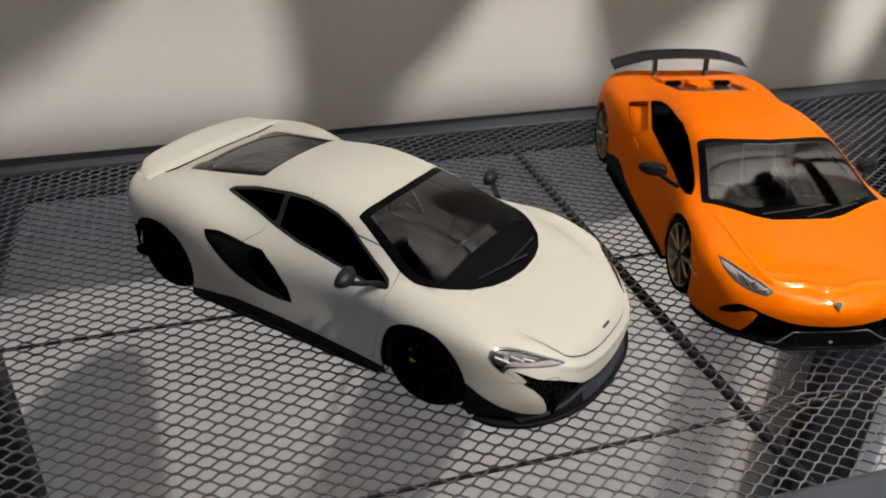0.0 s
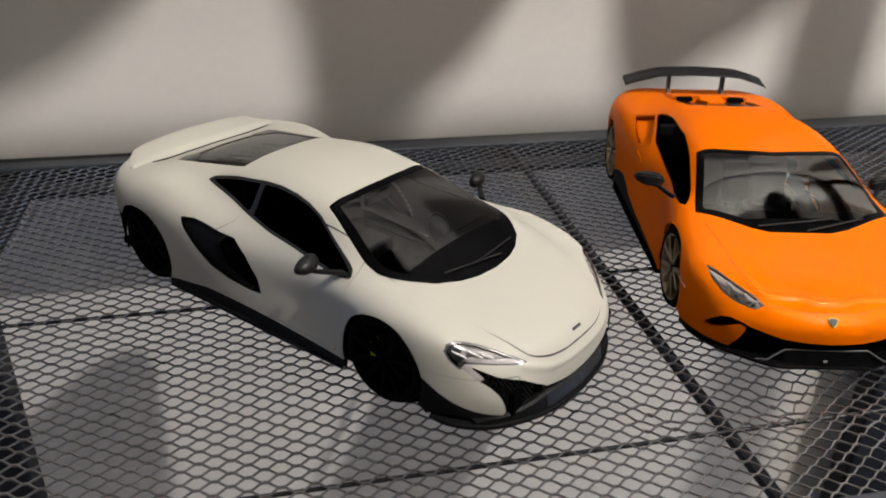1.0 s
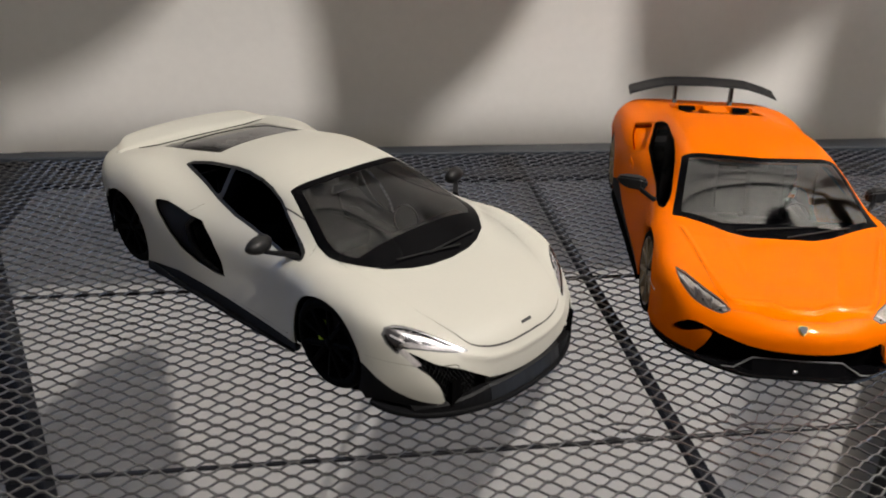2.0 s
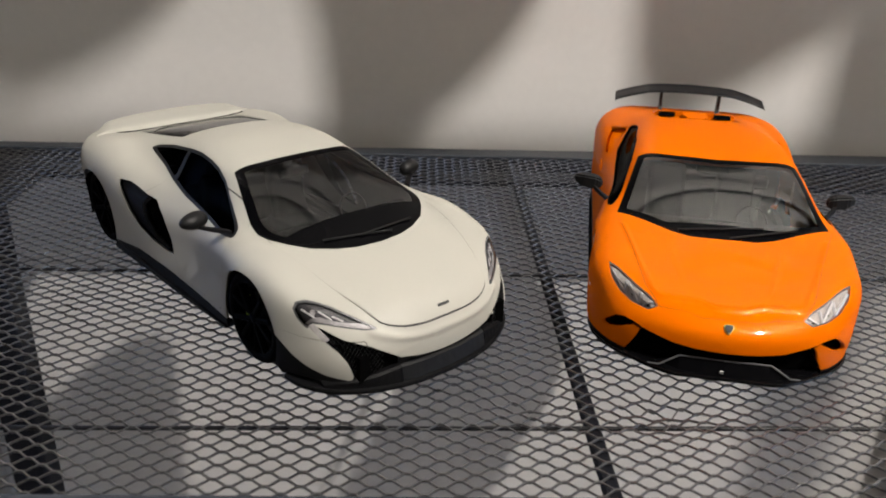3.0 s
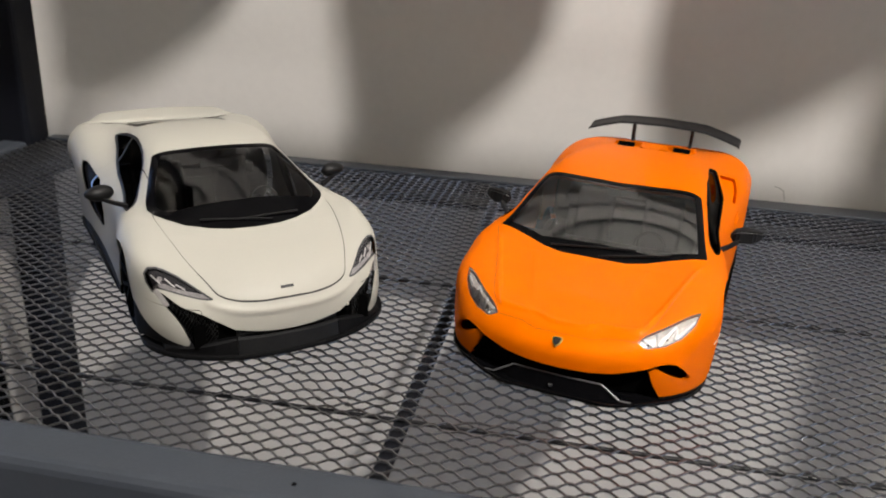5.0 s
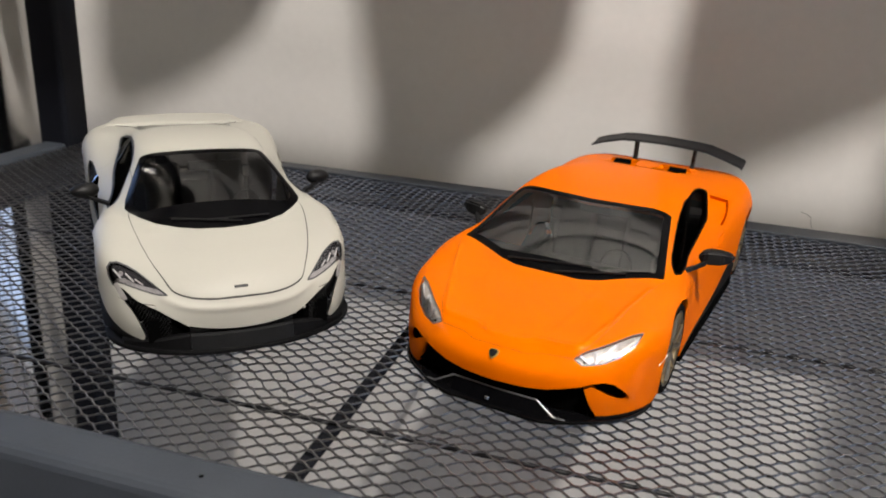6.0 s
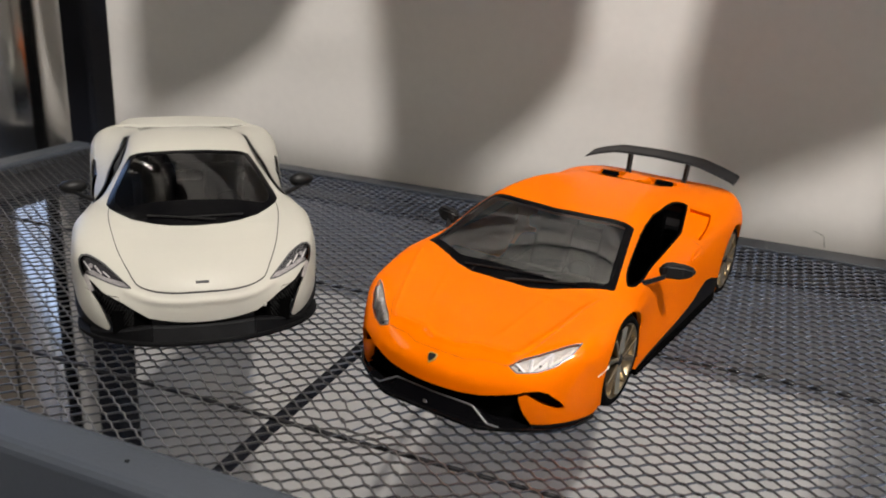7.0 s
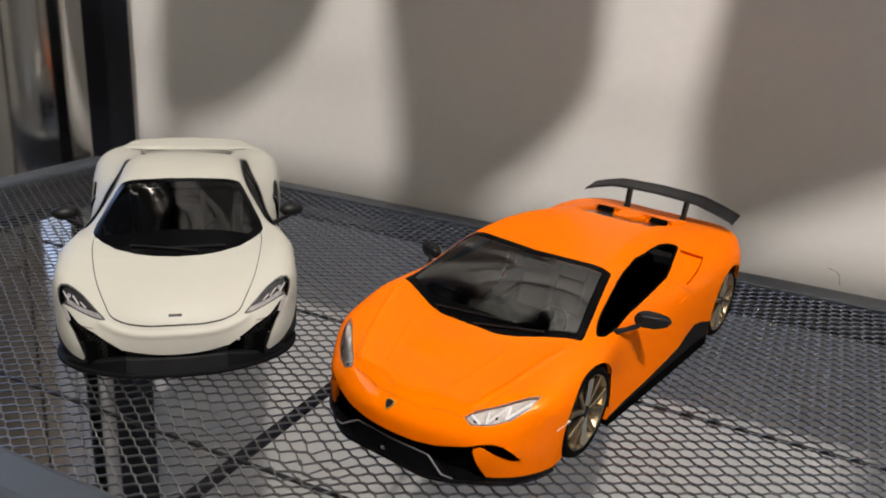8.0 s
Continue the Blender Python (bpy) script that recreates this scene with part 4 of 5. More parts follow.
        # a little paint on the caliper shows between the spokes
        part("brake_caliper", box((1.6 * MM, 2.2 * MM, 7.0 * MM), (s * 36.0 * MM, 3.6 * MM, 15.5 * MM), 0.4 * MM, 2), M_LIME, car, "lime green brake caliper")
    # air brake: one broad panel across the tail, its trailing edge raised; a thin dark strip before it stands in for
    # the shaded slot
    wing, slot = [], []
    for x, rear, z in ((-34.2, 124.6, 36.9), (-33.0, 127.2, 38.0), (-30.6, 129.6, 39.1), (-28.0, 131.4, 40.2), (-26.6, 132.6, 40.9), (-24.6, 133.6, 41.4), (-19, 135.6, 41.6), (-10, 137.4, 41.7), (0, 138.0, 41.8), (10, 137.4, 41.7), (19, 135.6, 41.6), (24.6, 133.6, 41.4), (26.6, 132.6, 40.9), (28.0, 131.4, 40.2), (30.6, 129.6, 39.1), (33.0, 127.2, 38.0), (34.2, 124.6, 36.9)):
        rear, z = 116 + (rear - 116) * 0.8, z - 1.7
        front = 119.6 - 0.0032 * min(x * x, 800)
        base = sh.on(x, front)[0][2]
        mid = sh.on(x, (front + rear) / 2)[0][2]
        wing.append([(x, front, base - 1.2), (x, front, base + (0.7 if abs(x) < 26 else 0.12)), (x, (front + rear) / 2, max(mid + 0.25, 0.62 * base + 0.38 * z - 0.4)), (x, rear - 1.2, z), (x, rear, z - 0.3), (x, rear, z - 3.4), (x, (front + rear) / 2, mid - 3.0)])
        slot.append([(x, front - 1.3, base - 0.6), (x, front - 1.3, base + 0.1), (x, front - 0.05, base + 0.3), (x, front - 0.05, base - 0.7)])
    blade = strip(wing)
    bmesh.ops.bevel(blade, geom=[e for e in blade.edges if e.calc_face_angle(0) > 0.5], offset=0.3 * MM, segments=2, affect="EDGES")
    part("air_brake", blade, M_WHITE, car, "broad white tail wing", smooth=True)
    part("slot_shade", strip(slot[4:-4]), M_MATT, car, "thin dark strip for the shaded slot before the wing")
    p, n = sh.on(-0.4, -40.1)
    badge = part("badge", box((4.0 * MM, 0.85 * MM, 0.35 * MM), (0, 0, 0), 0.1 * MM, 1), M_DASH, car, "small dark bonnet badge")
    badge.matrix_local = frame_on(p + n * 0.1, n, (0, 1, 0)) @ pose(0, 0, 0)
    p, n = sh.on(18.6, 13.8, 1)
    part("tow_cap", lathe([(0.0001, 0.35 * MM), (0.45 * MM, 0.3 * MM), (0.6 * MM, 0.0), (0.6 * MM, -0.4 * MM)], 16, "Z"), M_WHITE, car, "small round towing cap", smooth=True).matrix_local = frame_on(p, n)
    # wipers
    for a, b in (((-16, -5.0), (6, -9.6)), ((-4, -7.6), (16, -6.4))):
        pa, na = sh.on(*a)
        pb, nb = sh.on(*b)
        part("wiper", rod((pa + na * 0.5) * MM, (pb + nb * 0.5) * MM, 0.32 * MM, 6), M_BLACK, car)
    part("underbody", span(-34 * MM, 34 * MM, -17 * MM, 132 * MM, 4.2 * MM, 6.5 * MM), M_MATT, car)
    part("underbody", span(-27 * MM, 27 * MM, -35 * MM, -17.1 * MM, 4.2 * MM, 6.5 * MM), M_MATT, car)
    for y0, y1 in ((-38, -17), (17, 92), (128, 136)):
        part("inner_block", span(-27 * MM, 27 * MM, y0 * MM, y1 * MM, 6.6 * MM, (9 if y0 == 17 else 14) * MM), M_MATT, car)
    cabin(car, -7, 74, 27, 46, 32.5, M_MATT, M_LINER_DARK)
    car.matrix_world = m
    return car


def orange_coupe(m, label, group):
    """A wedge-shaped coupe with sharp lamps, forged front intakes and a fixed rear wing."""
    lines = [
        [(0, -42.5, 4.4), (0, -44.0, 11.5), (0, -43.6, 16.6), (0, -40.5, 19.6), (0, -25, 25.0), (0, -14, 29.2), (0, -8, 31.4), (0, 27, 44.6), (0, 50, 48.2), (0, 76, 46.4), (0, 108, 39.4), (0, 126, 36.2), (0, 139, 34.4), (0, 142, 16)],
        [(12, -41.2, 4.4), (12, -42.6, 11.5), (12, -42.2, 16.4), (12, -39.2, 19.5), (12.5, -24, 25.4), (13, -12, 29.8), (13.5, -6, 31.8), (13.5, 27.8, 44.6), (13, 50, 48.0), (12.5, 76, 46.2), (13, 108, 39.8), (13, 126, 36.6), (13, 138.5, 34.6), (13, 141.5, 16)],
        [(22, -38.2, 4.4), (22.2, -39.4, 11.5), (22.2, -39.0, 16.2), (22.0, -36.4, 20.2), (23.2, -21, 27.0), (25, -8, 31.2), (27, -2, 32.8), (26.6, 30.5, 44.0), (25.4, 50, 46.4), (23.5, 76, 44.2), (22.5, 108, 39.4), (23, 126, 37.2), (23.5, 136.5, 35.0), (24, 139.5, 16)],
        [(29.5, -34.2, 4.4), (30, -35.2, 11.5), (30, -34.4, 16.6), (29.4, -31, 21.6), (30, -17, 28.6), (31.8, -5, 32.4), (33.4, 1.5, 33.8), (31.6, 32, 35.0), (31.2, 50, 35.4), (29.8, 76, 37.0), (29.5, 107, 38.8), (30, 124, 37.2), (30, 133.5, 34.8), (30, 136, 16)],
        [(34, -29.5, 4.4), (34.6, -30, 12), (34.8, -29, 17.5), (34.4, -25.5, 22.8), (34.6, -13, 29.2), (35.4, -2, 31.4), (35.8, 6, 31.2), (35.0, 32, 30.8), (35.2, 50, 31.6), (35.2, 76, 35.0), (35.4, 106, 36.4), (35, 121, 35.0), (34, 130, 32.8), (33, 132, 16)],
        [(36.6, -25, 4.4), (37.4, -25, 12), (37.8, -24, 17.5), (37.6, -20.5, 22.4), (37.8, -9, 27.2), (38.2, 1, 28.2), (37.4, 9, 27.0), (36.4, 32, 26.0), (36.8, 50, 27.4), (38.4, 76, 30.6), (39.2, 105, 31.4), (38.6, 119, 30.2), (37, 126.5, 28.6), (36, 128.5, 16)],
        [(38.0, -21.5, 4.6), (38.8, -21, 10.5), (39.2, -20, 15), (39.2, -16.5, 18.8), (39.4, -6, 21.4), (39.4, 3, 21.2), (38.2, 11, 19.2), (37.0, 32, 18.4), (37.4, 50, 19.2), (39.6, 76, 22), (40.2, 104, 23), (39.6, 117, 22.4), (38, 124, 21.6), (37, 126, 15)],
        [(38.4, -19.5, 4.4), (39, -19, 8), (39.4, -18, 10.6), (39.6, -15, 12.2), (39.6, -5, 13), (39.4, 4, 12.6), (38.6, 12, 11.0), (38.0, 32, 10.0), (38.2, 50, 10.2), (39.4, 76, 11.4), (40, 104, 12.6), (39.4, 117, 12.8), (38, 123.5, 12.6), (37, 125.5, 11)],
        [(38.2, -19, 4.0), (38.6, -18.5, 5.4), (38.8, -17.5, 6), (39, -15, 6.2), (39, -5, 6.3), (39, 4, 6.1), (38.6, 12, 5.6), (38.2, 32, 5.2), (38.4, 50, 5.2), (38.8, 76, 5.5), (39.4, 104, 6), (39, 117, 6.4), (37.8, 123, 4.4), (36.8, 125, 7)],
    ]
    # fuller wings over the wheels
    for k, knots, wider, higher in ((3, (4, 5), 0.5, 0.5), (4, (3, 4, 5, 6), 1.5, 0.8), (5, (3, 4, 5, 6), 1.6, 0.8), (6, (3, 4, 5), 0.8, 0.3), (4, (10, 11), 0.8, 0.5), (5, (10, 11), 0.8, 0.5)):
        for j in knots:
            x, y, z = lines[k][j]
            lines[k][j] = (x + wider, y, z + higher)
    # roof edge over the windscreen, and deeper front corners
    for k in (0, 1, 2):
        x, y, z = lines[k][7]
        lines[k][7] = (x, y, z + 0.9)
    for line in lines[3:]:
        line[0] = (*line[0][:2], line[0][2] - 1.1)
    sh = Shell(lines)
    sh.crown(-9, 30, 32, 1.3)
    R, F, B = 14.1, -1.8, 108.0
    # creases of the bonnet: one across the nose above the badge, two running back from the lamps
    above = lambda v: 17.5 - v[:, 2]  # noqa: E731
    sh.crease([(-1, -36.2), (4, -36.2), (8.5, -34.4), (14, -34.0), (19.5, -33.4)], TOP, 0.62, 0.7, above)
    sh.crease([(20.5, -33.0), (23.5, -26), (27.5, -15), (30.5, -6)], TOP, 0.38, 0.7, above)
    sh.crease([(11.5, -30), (14.5, -20), (17.0, -10)], TOP, 0.2, 0.7, above)
    low = lambda v: 33.0 - v[:, 0]  # noqa: E731
    sh.cut(disc(F, 13.6, 15.6, low), "arch")
    sh.cut(disc(B, 13.6, 15.6, low), "arch")
    high = lambda v: 29.5 - v[:, 2]  # noqa: E731
    screen = [(0, -9.0), (10, -8.8), (16, -7.2), (26, -2.6), (33.2, 0.8), (26.6, 30.2), (24.5, 30.0), (0, 27.6), (-24.5, 30), (-33.2, 0.8), (-16, -7.2)]
    sh.cut(inside(screen, TOP, high, -0.5), "screen_edge")
    sh.cut(inside(screen, TOP, high, -3.0), "windscreen", ("screen_edge",))
    sh.cut(lambda v: v[:, 1] + 3.2, "screen_edge", ("windscreen",))
    dlo = [(5.6, 33.4), (14.4, 37.1), (24.4, 40.6), (35.2, 43.8), (45.5, 45.2), (60.6, 44.6), (69, 43.9), (76.1, 42.7), (81, 41.3), (83.6, 39.9), (72, 37.5), (62.2, 35.1), (51, 34.0), (37, 32.7), (20, 31.9), (10, 32.4)]
    flank = lambda v: 19.0 - v[:, 0]  # noqa: E731
    sh.cut(inside(dlo, SIDE, flank, -0.3), "window_edge")
    sh.cut(inside(dlo, SIDE, flank, -0.9), "side_window", ("window_edge",))
    sh.cut(inside([(84.0, 39.6), (91.2, 36.7), (82.5, 34.0), (71.2, 31.3), (63.2, 34.6), (73, 37.3)], SIDE, lambda v: 25.0 - v[:, 0]), "shoulder_intake")
    # open bay behind the roof, either side of a duct
    sh.cut(inside([(-1, 77.0), (9.5, 77.4), (15.6, 81.0), (16.6, 101.6), (-1, 101.6)], TOP, lambda v: 34.0 - v[:, 2]), "engine_bay")
    wide = lambda v: 27.0 - v[:, 0]  # noqa: E731
    sh.panel(inside([(13.4, 8.2), (13, 16), (11.8, 24), (9.5, 31.5), (30, 42), (60, 44), (62.5, 34.6), (71, 29), (74, 22), (72, 15), (64, 8.2)], SIDE, lambda v: 27 - v[:, 0]), "door")
    # bonnet edges
    bonnet = [(0, -39.8), (8, -39.4), (12, -37.8), (19.5, -36.6), (23.6, -30), (28, -15), (31.6, -4.5), (33, 0), (0, 5), (-33, 0), (-28, -15), (-19.5, -36.6), (-12, -37.8), (-8, -39.4)]
    sh.panel(inside(bonnet, TOP, lambda v: 18.0 - v[:, 2]), "bonnet", 0.09)
    # lamps and the front mouth
    ahead = lambda v: v[:, 1] + 14.0  # noqa: E731
    lamp = [(34.2, 26.4), (33.4, 24.0), (30.6, 21.3), (27.2, 19.9), (22.6, 19.3), (20.0, 20.5), (22.0, 22.0), (26.4, 23.6), (31.6, 25.8)]
    sh.cut(inside(lamp, FRONT, ahead, 0.12), "lamp_edge", ("body", "seam", "bonnet"))
    sh.cut(inside(lamp, FRONT, ahead, -0.18), "headlight", ("lamp_edge",))
    mouth = [(-1, 11.7), (9, 11.8), (15, 12.3), (19.4, 13.3), (23.4, 14.2), (26.2, 15.2), (28.8, 15.6), (31.0, 14.9), (33.0, 12.9), (34.5, 10.6), (34.5, 9.7), (33.4, 9.5), (31.0, 10.9), (28.6, 12.5), (26.2, 14.0), (24.5, 12.9), (25.8, 9.0), (27.4, 5.8), (28.2, 3), (-1, 3)]
    sh.cut(inside(mouth, FRONT, ahead), "mouth", ("body", "seam"))
    sh.cut(lambda v: np.maximum(v[:, 2] - 5.3, v[:, 1] + 15.0), "skirt", ("body", "seam"))
    sh.cut(inside([(13.0, 3), (13.0, 6.0), (38, 6.8), (54, 8.0), (66, 10.6), (71, 13.6), (76, 15.6), (83, 14.6), (87, 13.2), (94, 11), (93, 3)], SIDE, wide), "skirt", ("body", "door", "seam"))
    sh.cut(lambda v: np.maximum(v[:, 2] - 20.0, 118.0 - v[:, 1]), "skirt")

    car = thing("model_car", label, "model car", group)
    part("body", sh.mesh("body", "body", M_ORANGE, thick=2.6), None, car, "pearl orange die-cast body")
    part("bonnet", sh.mesh("bonnet", "bonnet", M_ORANGE, thick=0.7), None, car)
    for s in (1, -1):
        part("door", sh.mesh("door", "door", M_ORANGE, (s,), thick=0.8), None, car)
        part("door_seam", sh.mesh("door_seam", "door_seam", M_GAP, (s,), sink=0.25), None, car, "dark panel gap")
        for (ya, za), (yb, zb) in (((59.6, 26.8), (61.8, 28.9)), ((61.8, 28.9), (67.2, 29.5)), ((61.6, 26.9), (66.0, 28.3))):
            pa, na = sh.on(ya, za, 0)
            pb, nb = sh.on(yb, zb, 0)
            part("door_handle", rod(Vector((pa + na * 0.05) * (s, 1, 1)) * MM, Vector((pb + nb * 0.05) * (s, 1, 1)) * MM, 0.3 * MM, 6), M_ORANGE, car)
        # dark pane added in the open window, in place of the cabin's shade
        part("side_window", sh.mesh("side_window", "side_window", M_DARKPANE, (s,), sink=0.5), None, car, "dark pane that blacks out the open side window")
        part("window_frame", sh.mesh("window_frame", "window_edge", M_MATT, (s,), sink=0.1, thick=0.6), None, car, "black frame of the side window")
        part("shoulder_intake", sh.mesh("shoulder_intake", "shoulder_intake", M_ORANGE, (s,), sink=2.4, thick=0.4), None, car, "recessed orange shoulder intake")
        head = part("headlight", sh.mesh("headlight", "headlight", M_LENS, (s,)), None, car, "clear headlight with chrome inside")
        part("lamp_bowl", sh.mesh("lamp_bowl", "headlight", M_WARMBOWL, (s,), sink=0.7), None, head, "silver lamp bowl")
        part("lamp_rim", sh.mesh("lamp_rim", "lamp_edge", M_RIM, (s,), sink=0.1), None, head)
        for x, z, r in ((22.6, 20.5, 0.5), (27.0, 21.4, 0.6)):
            p, n = sh.on(s * x, z, 1)
            eye = part("lamp_lens", lathe([(0.0001, 0.5 * MM), (r * 0.7 * MM, 0.35 * MM), (r * MM, 0.0), (r * MM, -0.5 * MM)], 20, "Z"), M_GLOSS, head, "dark round lamp", smooth=True)
            eye.matrix_local = frame_on(p - n * 0.75, n)
        for (xa, za), (xb, zb) in (((21.4, 21.2), (24.2, 19.8)), ((24.4, 22.4), (25.6, 20.0)), ((25.6, 20.0), (28.6, 23.8)), ((28.6, 23.8), (29.6, 21.2)), ((29.6, 21.2), (33.2, 25.2))):
            pa, na = sh.on(s * xa, za, 1)
            pb, nb = sh.on(s * xb, zb, 1)
            part("lamp_rib", rod((pa - na * 0.6) * MM, (pb - nb * 0.6) * MM, 0.55 * MM, 6), M_SILVER, head, "chrome Y-shaped rib")
    pane = part("windscreen", sh.mesh("windscreen", "windscreen", M_PANE, sink=0.25, glassy=True), None, car, "smoked windscreen")
    part("black_border", sh.mesh("black_border", "screen_edge", M_FRIT, sink=0.15, thick=0.4), None, pane)
    part("bonnet_seam", sh.mesh("bonnet_seam", "bonnet_seam", M_ORANGE_SHADE, sink=0.15), None, car, "shallow panel gap in a shaded orange")
    part("mouth", sh.mesh("mouth", "mouth", M_MATT, sink=2.8), None, car, "black front mouth")
    part("lower_skirt", sh.mesh("lower_skirt", "skirt", M_SKIRT, thick=0.6), None, car, "satin black lower skirt")
    edge = spline([(38.6, -18.6), (37.4, -24.6), (34.6, -30.2), (30.6, -34.8), (25.8, -38.4), (20.3, -42.2), (14.4, -44.8), (8, -45.0), (0, -45.0)], 0)[::6]
    outline = [tuple(p) for p in edge] + [(-x, y) for x, y in edge[::-1][1:]] + [(-34, -18.6), (34, -18.6)]
    lip = part("splitter", plate(outline, 1.2, 0.3), M_GLOSS, car, "gloss black front splitter")
    lip.matrix_local = pose(0, 0, 3.2 * MM)
    # raised gloss panel in the middle of the mouth, with one bright stud
    lower = strip([[(x, y + 0.2, 4.0), (x, y + 3.2, 4.0), (x, y + 3.6, z - 0.9), (x, y + 2.6, z - 0.8)] for x, y, z in ((-20, -41.4, 4.8), (-18, -42.2, 5.6), (-12.6, -43.6, 8.6), (-6, -44.4, 8.9), (0, -44.6, 9.0), (6, -44.4, 8.9), (12.6, -43.6, 8.6), (18, -42.2, 5.6), (20, -41.4, 4.8))])
    part("mouth_panel", lower, M_FRIT, car, "satin black trapezoid panel in the mouth")
    # pale grey rods stand in for the highlight along the panel's edge
    rim = [(-21.0, -41.2, 4.4), (-18, -42.4, 5.0), (-12.6, -41.4, 8.1), (0, -42.4, 8.5), (12.6, -41.4, 8.1), (18, -42.4, 5.0), (21.0, -41.2, 4.4)]
    for a, b in zip(rim[:-1], rim[1:]):
        part("edge_highlight", rod(Vector(a) * MM, Vector(b) * MM, 0.28 * MM, 6), M_RIM, car, "pale rod for the highlight on the panel's edge")
    part("stud", box((1.3 * MM, 0.5 * MM, 1.1 * MM), (-0.9 * MM, -44.1 * MM, 5.7 * MM), 0.15 * MM, 1), M_CHROME, car, "tiny bright stud")
    # low engine cover that carries the wing: it rises from the deck with a black vent on each side of a duct
    for name, sections in (("duct", ((92.0, 3.8, -0.6), (97.0, 5.0, 0.5), (101.4, 5.8, 1.7))), ("engine_cover", ((101.7, 16.6, 1.6), (106, 17.0, 1.7), (113, 16.6, 1.3), (121.5, 15.4, 0.5)))):
        cover = []
        for y, half, rise in sections:
            ring = [(x, y, sh.on(x, y)[0][2] + lift) for x, lift in ((-half, 0.05), (-half + 0.9, rise * 0.8 + 0.1), (-half / 2, rise + 0.1), (0, rise + 0.15), (half / 2, rise + 0.1), (half - 0.9, rise * 0.8 + 0.1), (half, 0.05))]
            cover.append([(-half, y, ring[0][2] - 2)] + ring + [(half, y, ring[-1][2] - 2)])
        part(name, strip(cover), M_ORANGE, car)
    for s in (1, -1):
        part("engine_bay", sh.mesh("engine_bay", "engine_bay", M_BAY, (s,), sink=1.1), None, car, "recessed smoked engine window")
        vent = []
        for x in (8.0, 10.4, 12.6, 14.6):
            z = sh.on(s * x, 101.0)[0][2]
            vent.append([(s * x, 98.6, z + 0.05), (s * x, 101.6, z - 0.4), (s * x, 101.6, z + 1.25), (s * x, 101.2, z + 1.35)])
        part("deck_vent", strip(vent), M_MATT, car, "black vent in the engine cover")
    for s in (1, -1):
        skirt = strip([[(s * 35.0, 13, 3.0), (s * 38.8, 13, 3.0), (s * 38.8, 13, 4.8), (s * 35.0, 13, 5.4)], [(s * 35.0, 55, 2.6), (s * 39.4, 55, 2.6), (s * 39.2, 55, 4.6), (s * 35.0, 55, 5.4)],
                       [(s * 35.0, 90, 2.6), (s * 39.8, 92, 2.6), (s * 39.6, 92, 6.0), (s * 36.0, 91, 7.2)]])
        part("side_skirt", skirt, M_MATT, car, "satin black side skirt")
        arm = strip([[(s * 33.6, 11.5, 31.2), (s * 33.6, 15.0, 31.2), (s * 33.4, 14.8, 32.4), (s * 33.4, 11.8, 32.4)], [(s * 37.0, 18.6, 31.4), (s * 37.0, 21.2, 31.4), (s * 37.0, 21.0, 32.6), (s * 37.0, 18.8, 32.6)],
                     [(s * 40.0, 23.0, 32.4), (s * 40.0, 26.0, 32.4), (s * 40.0, 25.8, 33.8), (s * 40.0, 23.4, 33.8)]])
        mirror = part("door_mirror", arm, M_BLACK, car, "gloss black door mirror")
        cap = strip([[(s * 37.2, 24.6, 33.0), (s * 37.2, 27.0, 33.0), (s * 37.2, 27.0, 35.6), (s * 37.2, 24.8, 35.4)], [(s * 39.4, 23.4, 32.4), (s * 39.4, 28.4, 32.4), (s * 39.4, 28.4, 36.8), (s * 39.4, 24.2, 36.4)],
                     [(s * 44.4, 25.4, 32.4), (s * 44.4, 29.6, 32.4), (s * 44.4, 29.6, 36.6), (s * 44.4, 26.0, 36.4)], [(s * 47.2, 28.2, 33.4), (s * 47.2, 30.4, 33.4), (s * 47.2, 30.4, 35.6), (s * 47.2, 28.4, 35.6)]])
        bmesh.ops.bevel(cap, geom=cap.edges[:], offset=0.6 * MM, segments=3, affect="EDGES")
        part("mirror_cap", cap, M_BLACK, mirror)
        for y in (F, B):
            wheel(car, s * 34.0, y, R, 9.2, M_BRONZE, 5, s, M_BLACK)
            part("wheel_well", lathe([(0.5 * MM, -9 * MM), (16.2 * MM, -9 * MM), (16.2 * MM, 1.5 * MM)], 40), M_MATT, car).matrix_local = pose(s * 32.8 * MM, y * MM, 14.4 * MM, 0, 0, 0 if s > 0 else 180)
        # wing stands
        stand = strip([[(s * 12.0 - 0.9, 119.5, 35.0), (s * 12.0 + 0.9, 119.5, 35.0), (s * 12.0 + 0.9, 124.5, 35.0), (s * 12.0 - 0.9, 124.5, 35.0)], [(s * 12.4 - 0.6, 122.5, 39.5), (s * 12.4 + 0.6, 122.5, 39.5), (s * 12.4 + 0.6, 126.0, 39.5), (s * 12.4 - 0.6, 126.0, 39.5)],
                       [(s * 12.6 - 0.6, 123.5, 46.6), (s * 12.6 + 0.6, 123.5, 46.6), (s * 12.6 + 0.6, 127.4, 46.6), (s * 12.6 - 0.6, 127.4, 46.6)]])
        part("wing_stand", stand, M_CARBON, car, "black wing stand")
        pa, na = sh.on(-20.5, 17.0, 0)
        pb, nb = sh.on(-15.4, 18.6, 0)
        part("side_marker", rod(Vector((pa - na * 0.08) * (s, 1, 1)) * MM, Vector((pb - nb * 0.08) * (s, 1, 1)) * MM, 0.3 * MM, 8), M_LENS2, car, "small pale side marker")
    wing = []
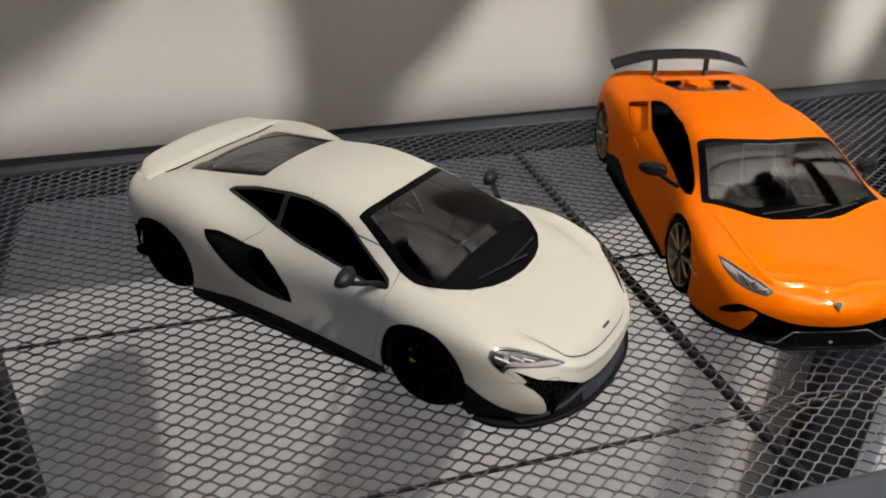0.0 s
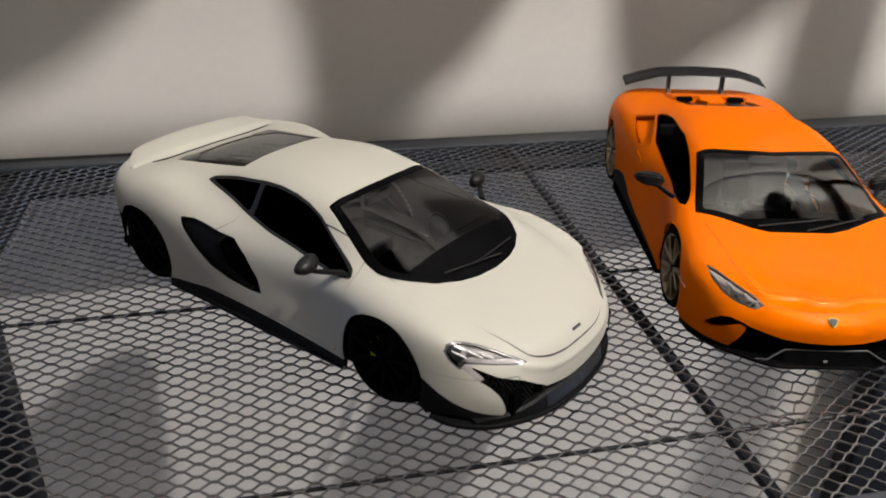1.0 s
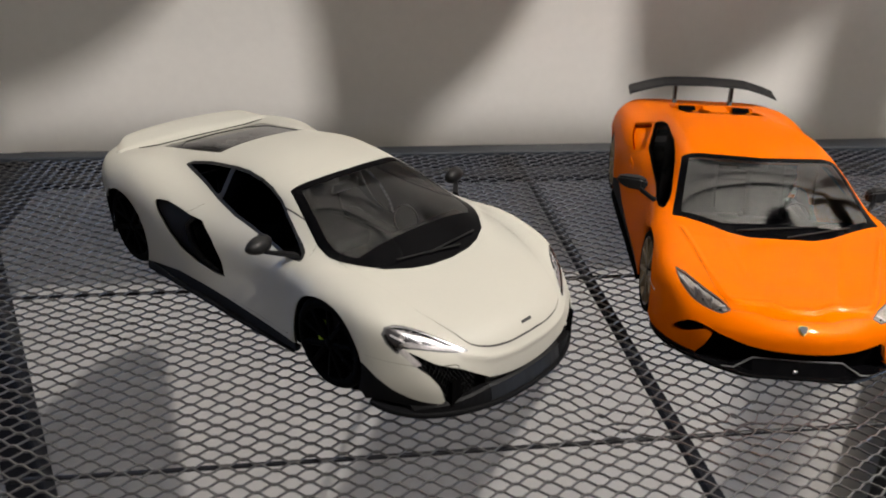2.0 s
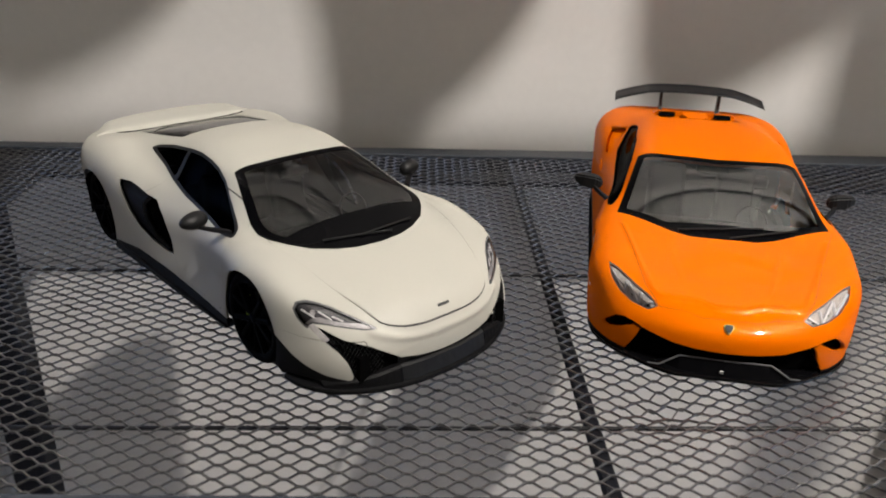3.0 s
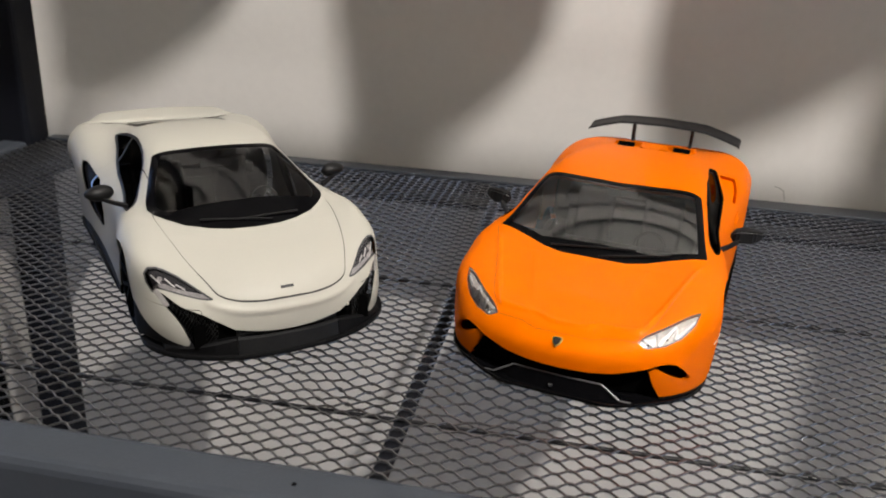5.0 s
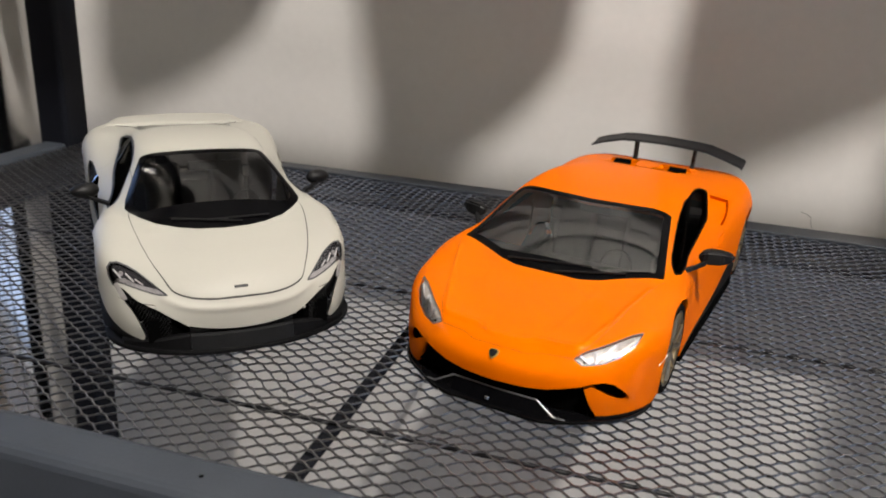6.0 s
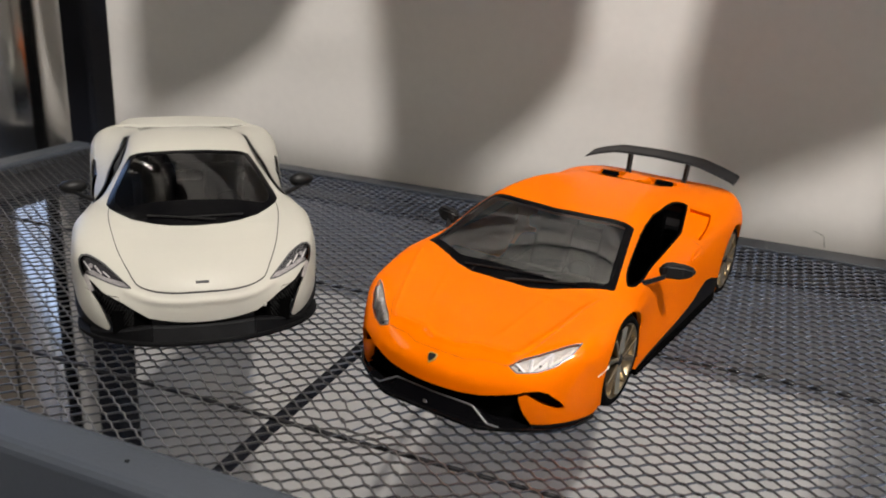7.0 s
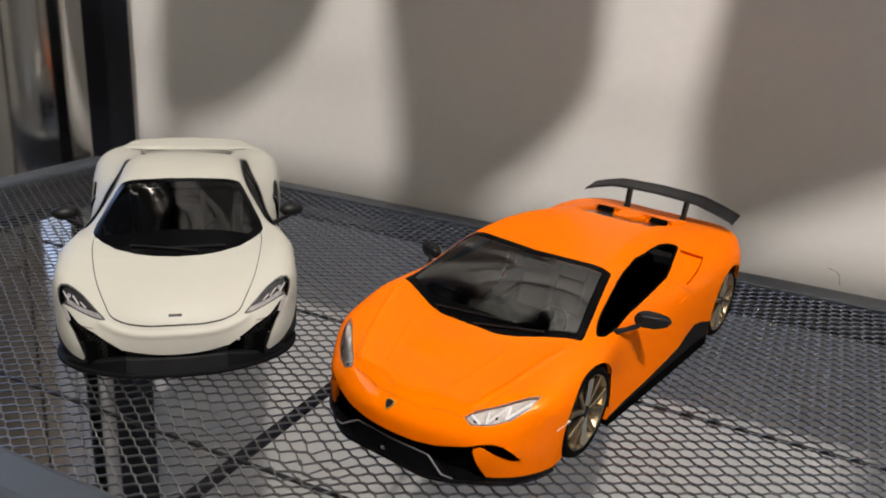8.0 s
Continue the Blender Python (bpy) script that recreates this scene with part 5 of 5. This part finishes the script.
    for x, y, z in ((-33.0, 126.6, 41.8), (-32.2, 126.2, 42.6), (-26, 125.0, 44.9), (-18.5, 124.4, 47.0), (-13, 124.2, 47.5), (0, 124.2, 47.9), (13, 124.2, 47.5), (18.5, 124.4, 47.0), (26, 125.0, 44.9), (32.2, 126.2, 42.6), (33.0, 126.6, 41.8)):
        x, z = x * 0.985, z - 0.5
        wing.append([(x, y - 4.4, z - 0.9), (x, y - 3.0, z - 0.2), (x, y + 2.2, z + 0.5), (x, y + 4.8, z + 1.1), (x, y + 4.9, z + 0.6), (x, y + 1, z - 0.3), (x, y - 2.6, z - 0.9)])
    part("rear_wing", strip(wing), M_CARBON, car, "carbon black rear wing")
    p, n = sh.on(-0.4, 18.3, 1)
    shield = curved(40, [(0, -1.75), (1.1, -0.45), (1.35, 1.1), (0, 1.45), (-1.35, 1.1), (-1.1, -0.45)])
    badge = part("badge", plate([tuple(q) for q in shield], 0.5, 0.1), M_GOLD, car, "gold and black shield badge")
    badge.matrix_local = frame_on(p, n)
    inner = part("badge_emblem", plate([(x * 0.78, y * 0.78) for x, y in shield], 0.3), M_BLACK, badge, "black field")
    inner.matrix_local = pose(0, 0, 0.45 * MM)
    for a, b in (((-14, -6.4), (12, -3.4)), ((2, -8.0), (22, -2.6))):
        pa, na = sh.on(*a)
        pb, nb = sh.on(*b)
        part("wiper", rod((pa + na * 0.5) * MM, (pb + nb * 0.5) * MM, 0.32 * MM, 6), M_BLACK, car)
    part("underbody", span(-34 * MM, 34 * MM, -18 * MM, 130 * MM, 4.2 * MM, 6.5 * MM), M_MATT, car)
    part("underbody", span(-27 * MM, 27 * MM, -34 * MM, -18.1 * MM, 4.2 * MM, 6.5 * MM), M_MATT, car)
    for y0, y1 in ((-36, -17), (17, 90), (126, 134)):
        part("inner_block", span(-27 * MM, 27 * MM, y0 * MM, y1 * MM, 6.6 * MM, (8.9 if y0 == 17 else 13) * MM), M_MATT, car)
    # hidden black blocks, added so no light shows through the corner intakes
    for s in (1, -1):
        part("inner_block", span(min(s * 24, s * 34.2) * MM, max(s * 24, s * 34.2) * MM, -28 * MM, -17.2 * MM, 6.6 * MM, 17 * MM), M_MATT, car)
    cabin(car, -8, 66, 29, 46, 31.0, M_MATT, M_LINER_DARK)
    car.matrix_world = m
    return car


WHITE_AT = pose(0.1347, 0.1815, 0.0003, 0, 0, 40.2)
ORANGE_AT = pose(0.24904, 0.1872, 0.0003, 0, 0, -11.65)
white = white_coupe(WHITE_AT, "ivory white die-cast sports coupe with black aero parts", "model cars on the rack")
orange = orange_coupe(ORANGE_AT, "pearl orange die-cast supercar with black rear wing", "model cars on the rack")
# unseen cars on the shelf above, placed and scaled to cast shadows on the wall
for x, y, turn, size in ((0.208, 0.150, 26, 1.0), (0.346, 0.132, 42, 0.9), (0.424, 0.228, -152, 1.0)):
    tagged(copy_thing(white, pose(x, y, UPPER + 0.0003, 0, 0, turn) @ Matrix.Scale(size, 4)), "smaller unseen white coupe that casts a shadow on the wall" if size < 1 else "unseen white coupe that casts a shadow on the wall", "model car")


# ---- small marks of use ----
north = bpy.data.objects["wall_north"]
scratch = [(0.3465, -0.0022), (0.3498, -0.003), (0.3519, -0.0043), (0.3533, -0.0098)]
for a, b in zip(scratch[:-1], scratch[1:]):
    part("hairline_scratch", rod((a[0], WALL_Y, a[1]), (b[0], WALL_Y, b[1]), 0.00016, 6), M_ROOM, north, "thin grey scratch in the wall paint")
lower_shelf = bpy.data.objects["rack_shelf"]
part("paint_chip", lathe([(0.0001, 0.0001), (0.0006, 0.00008), (0.0008, -0.0003)], 10, "Z"), M_MATT, lower_shelf, "tiny dark paint chip").matrix_local = pose(0.1855, 0.0885, 0.0042)
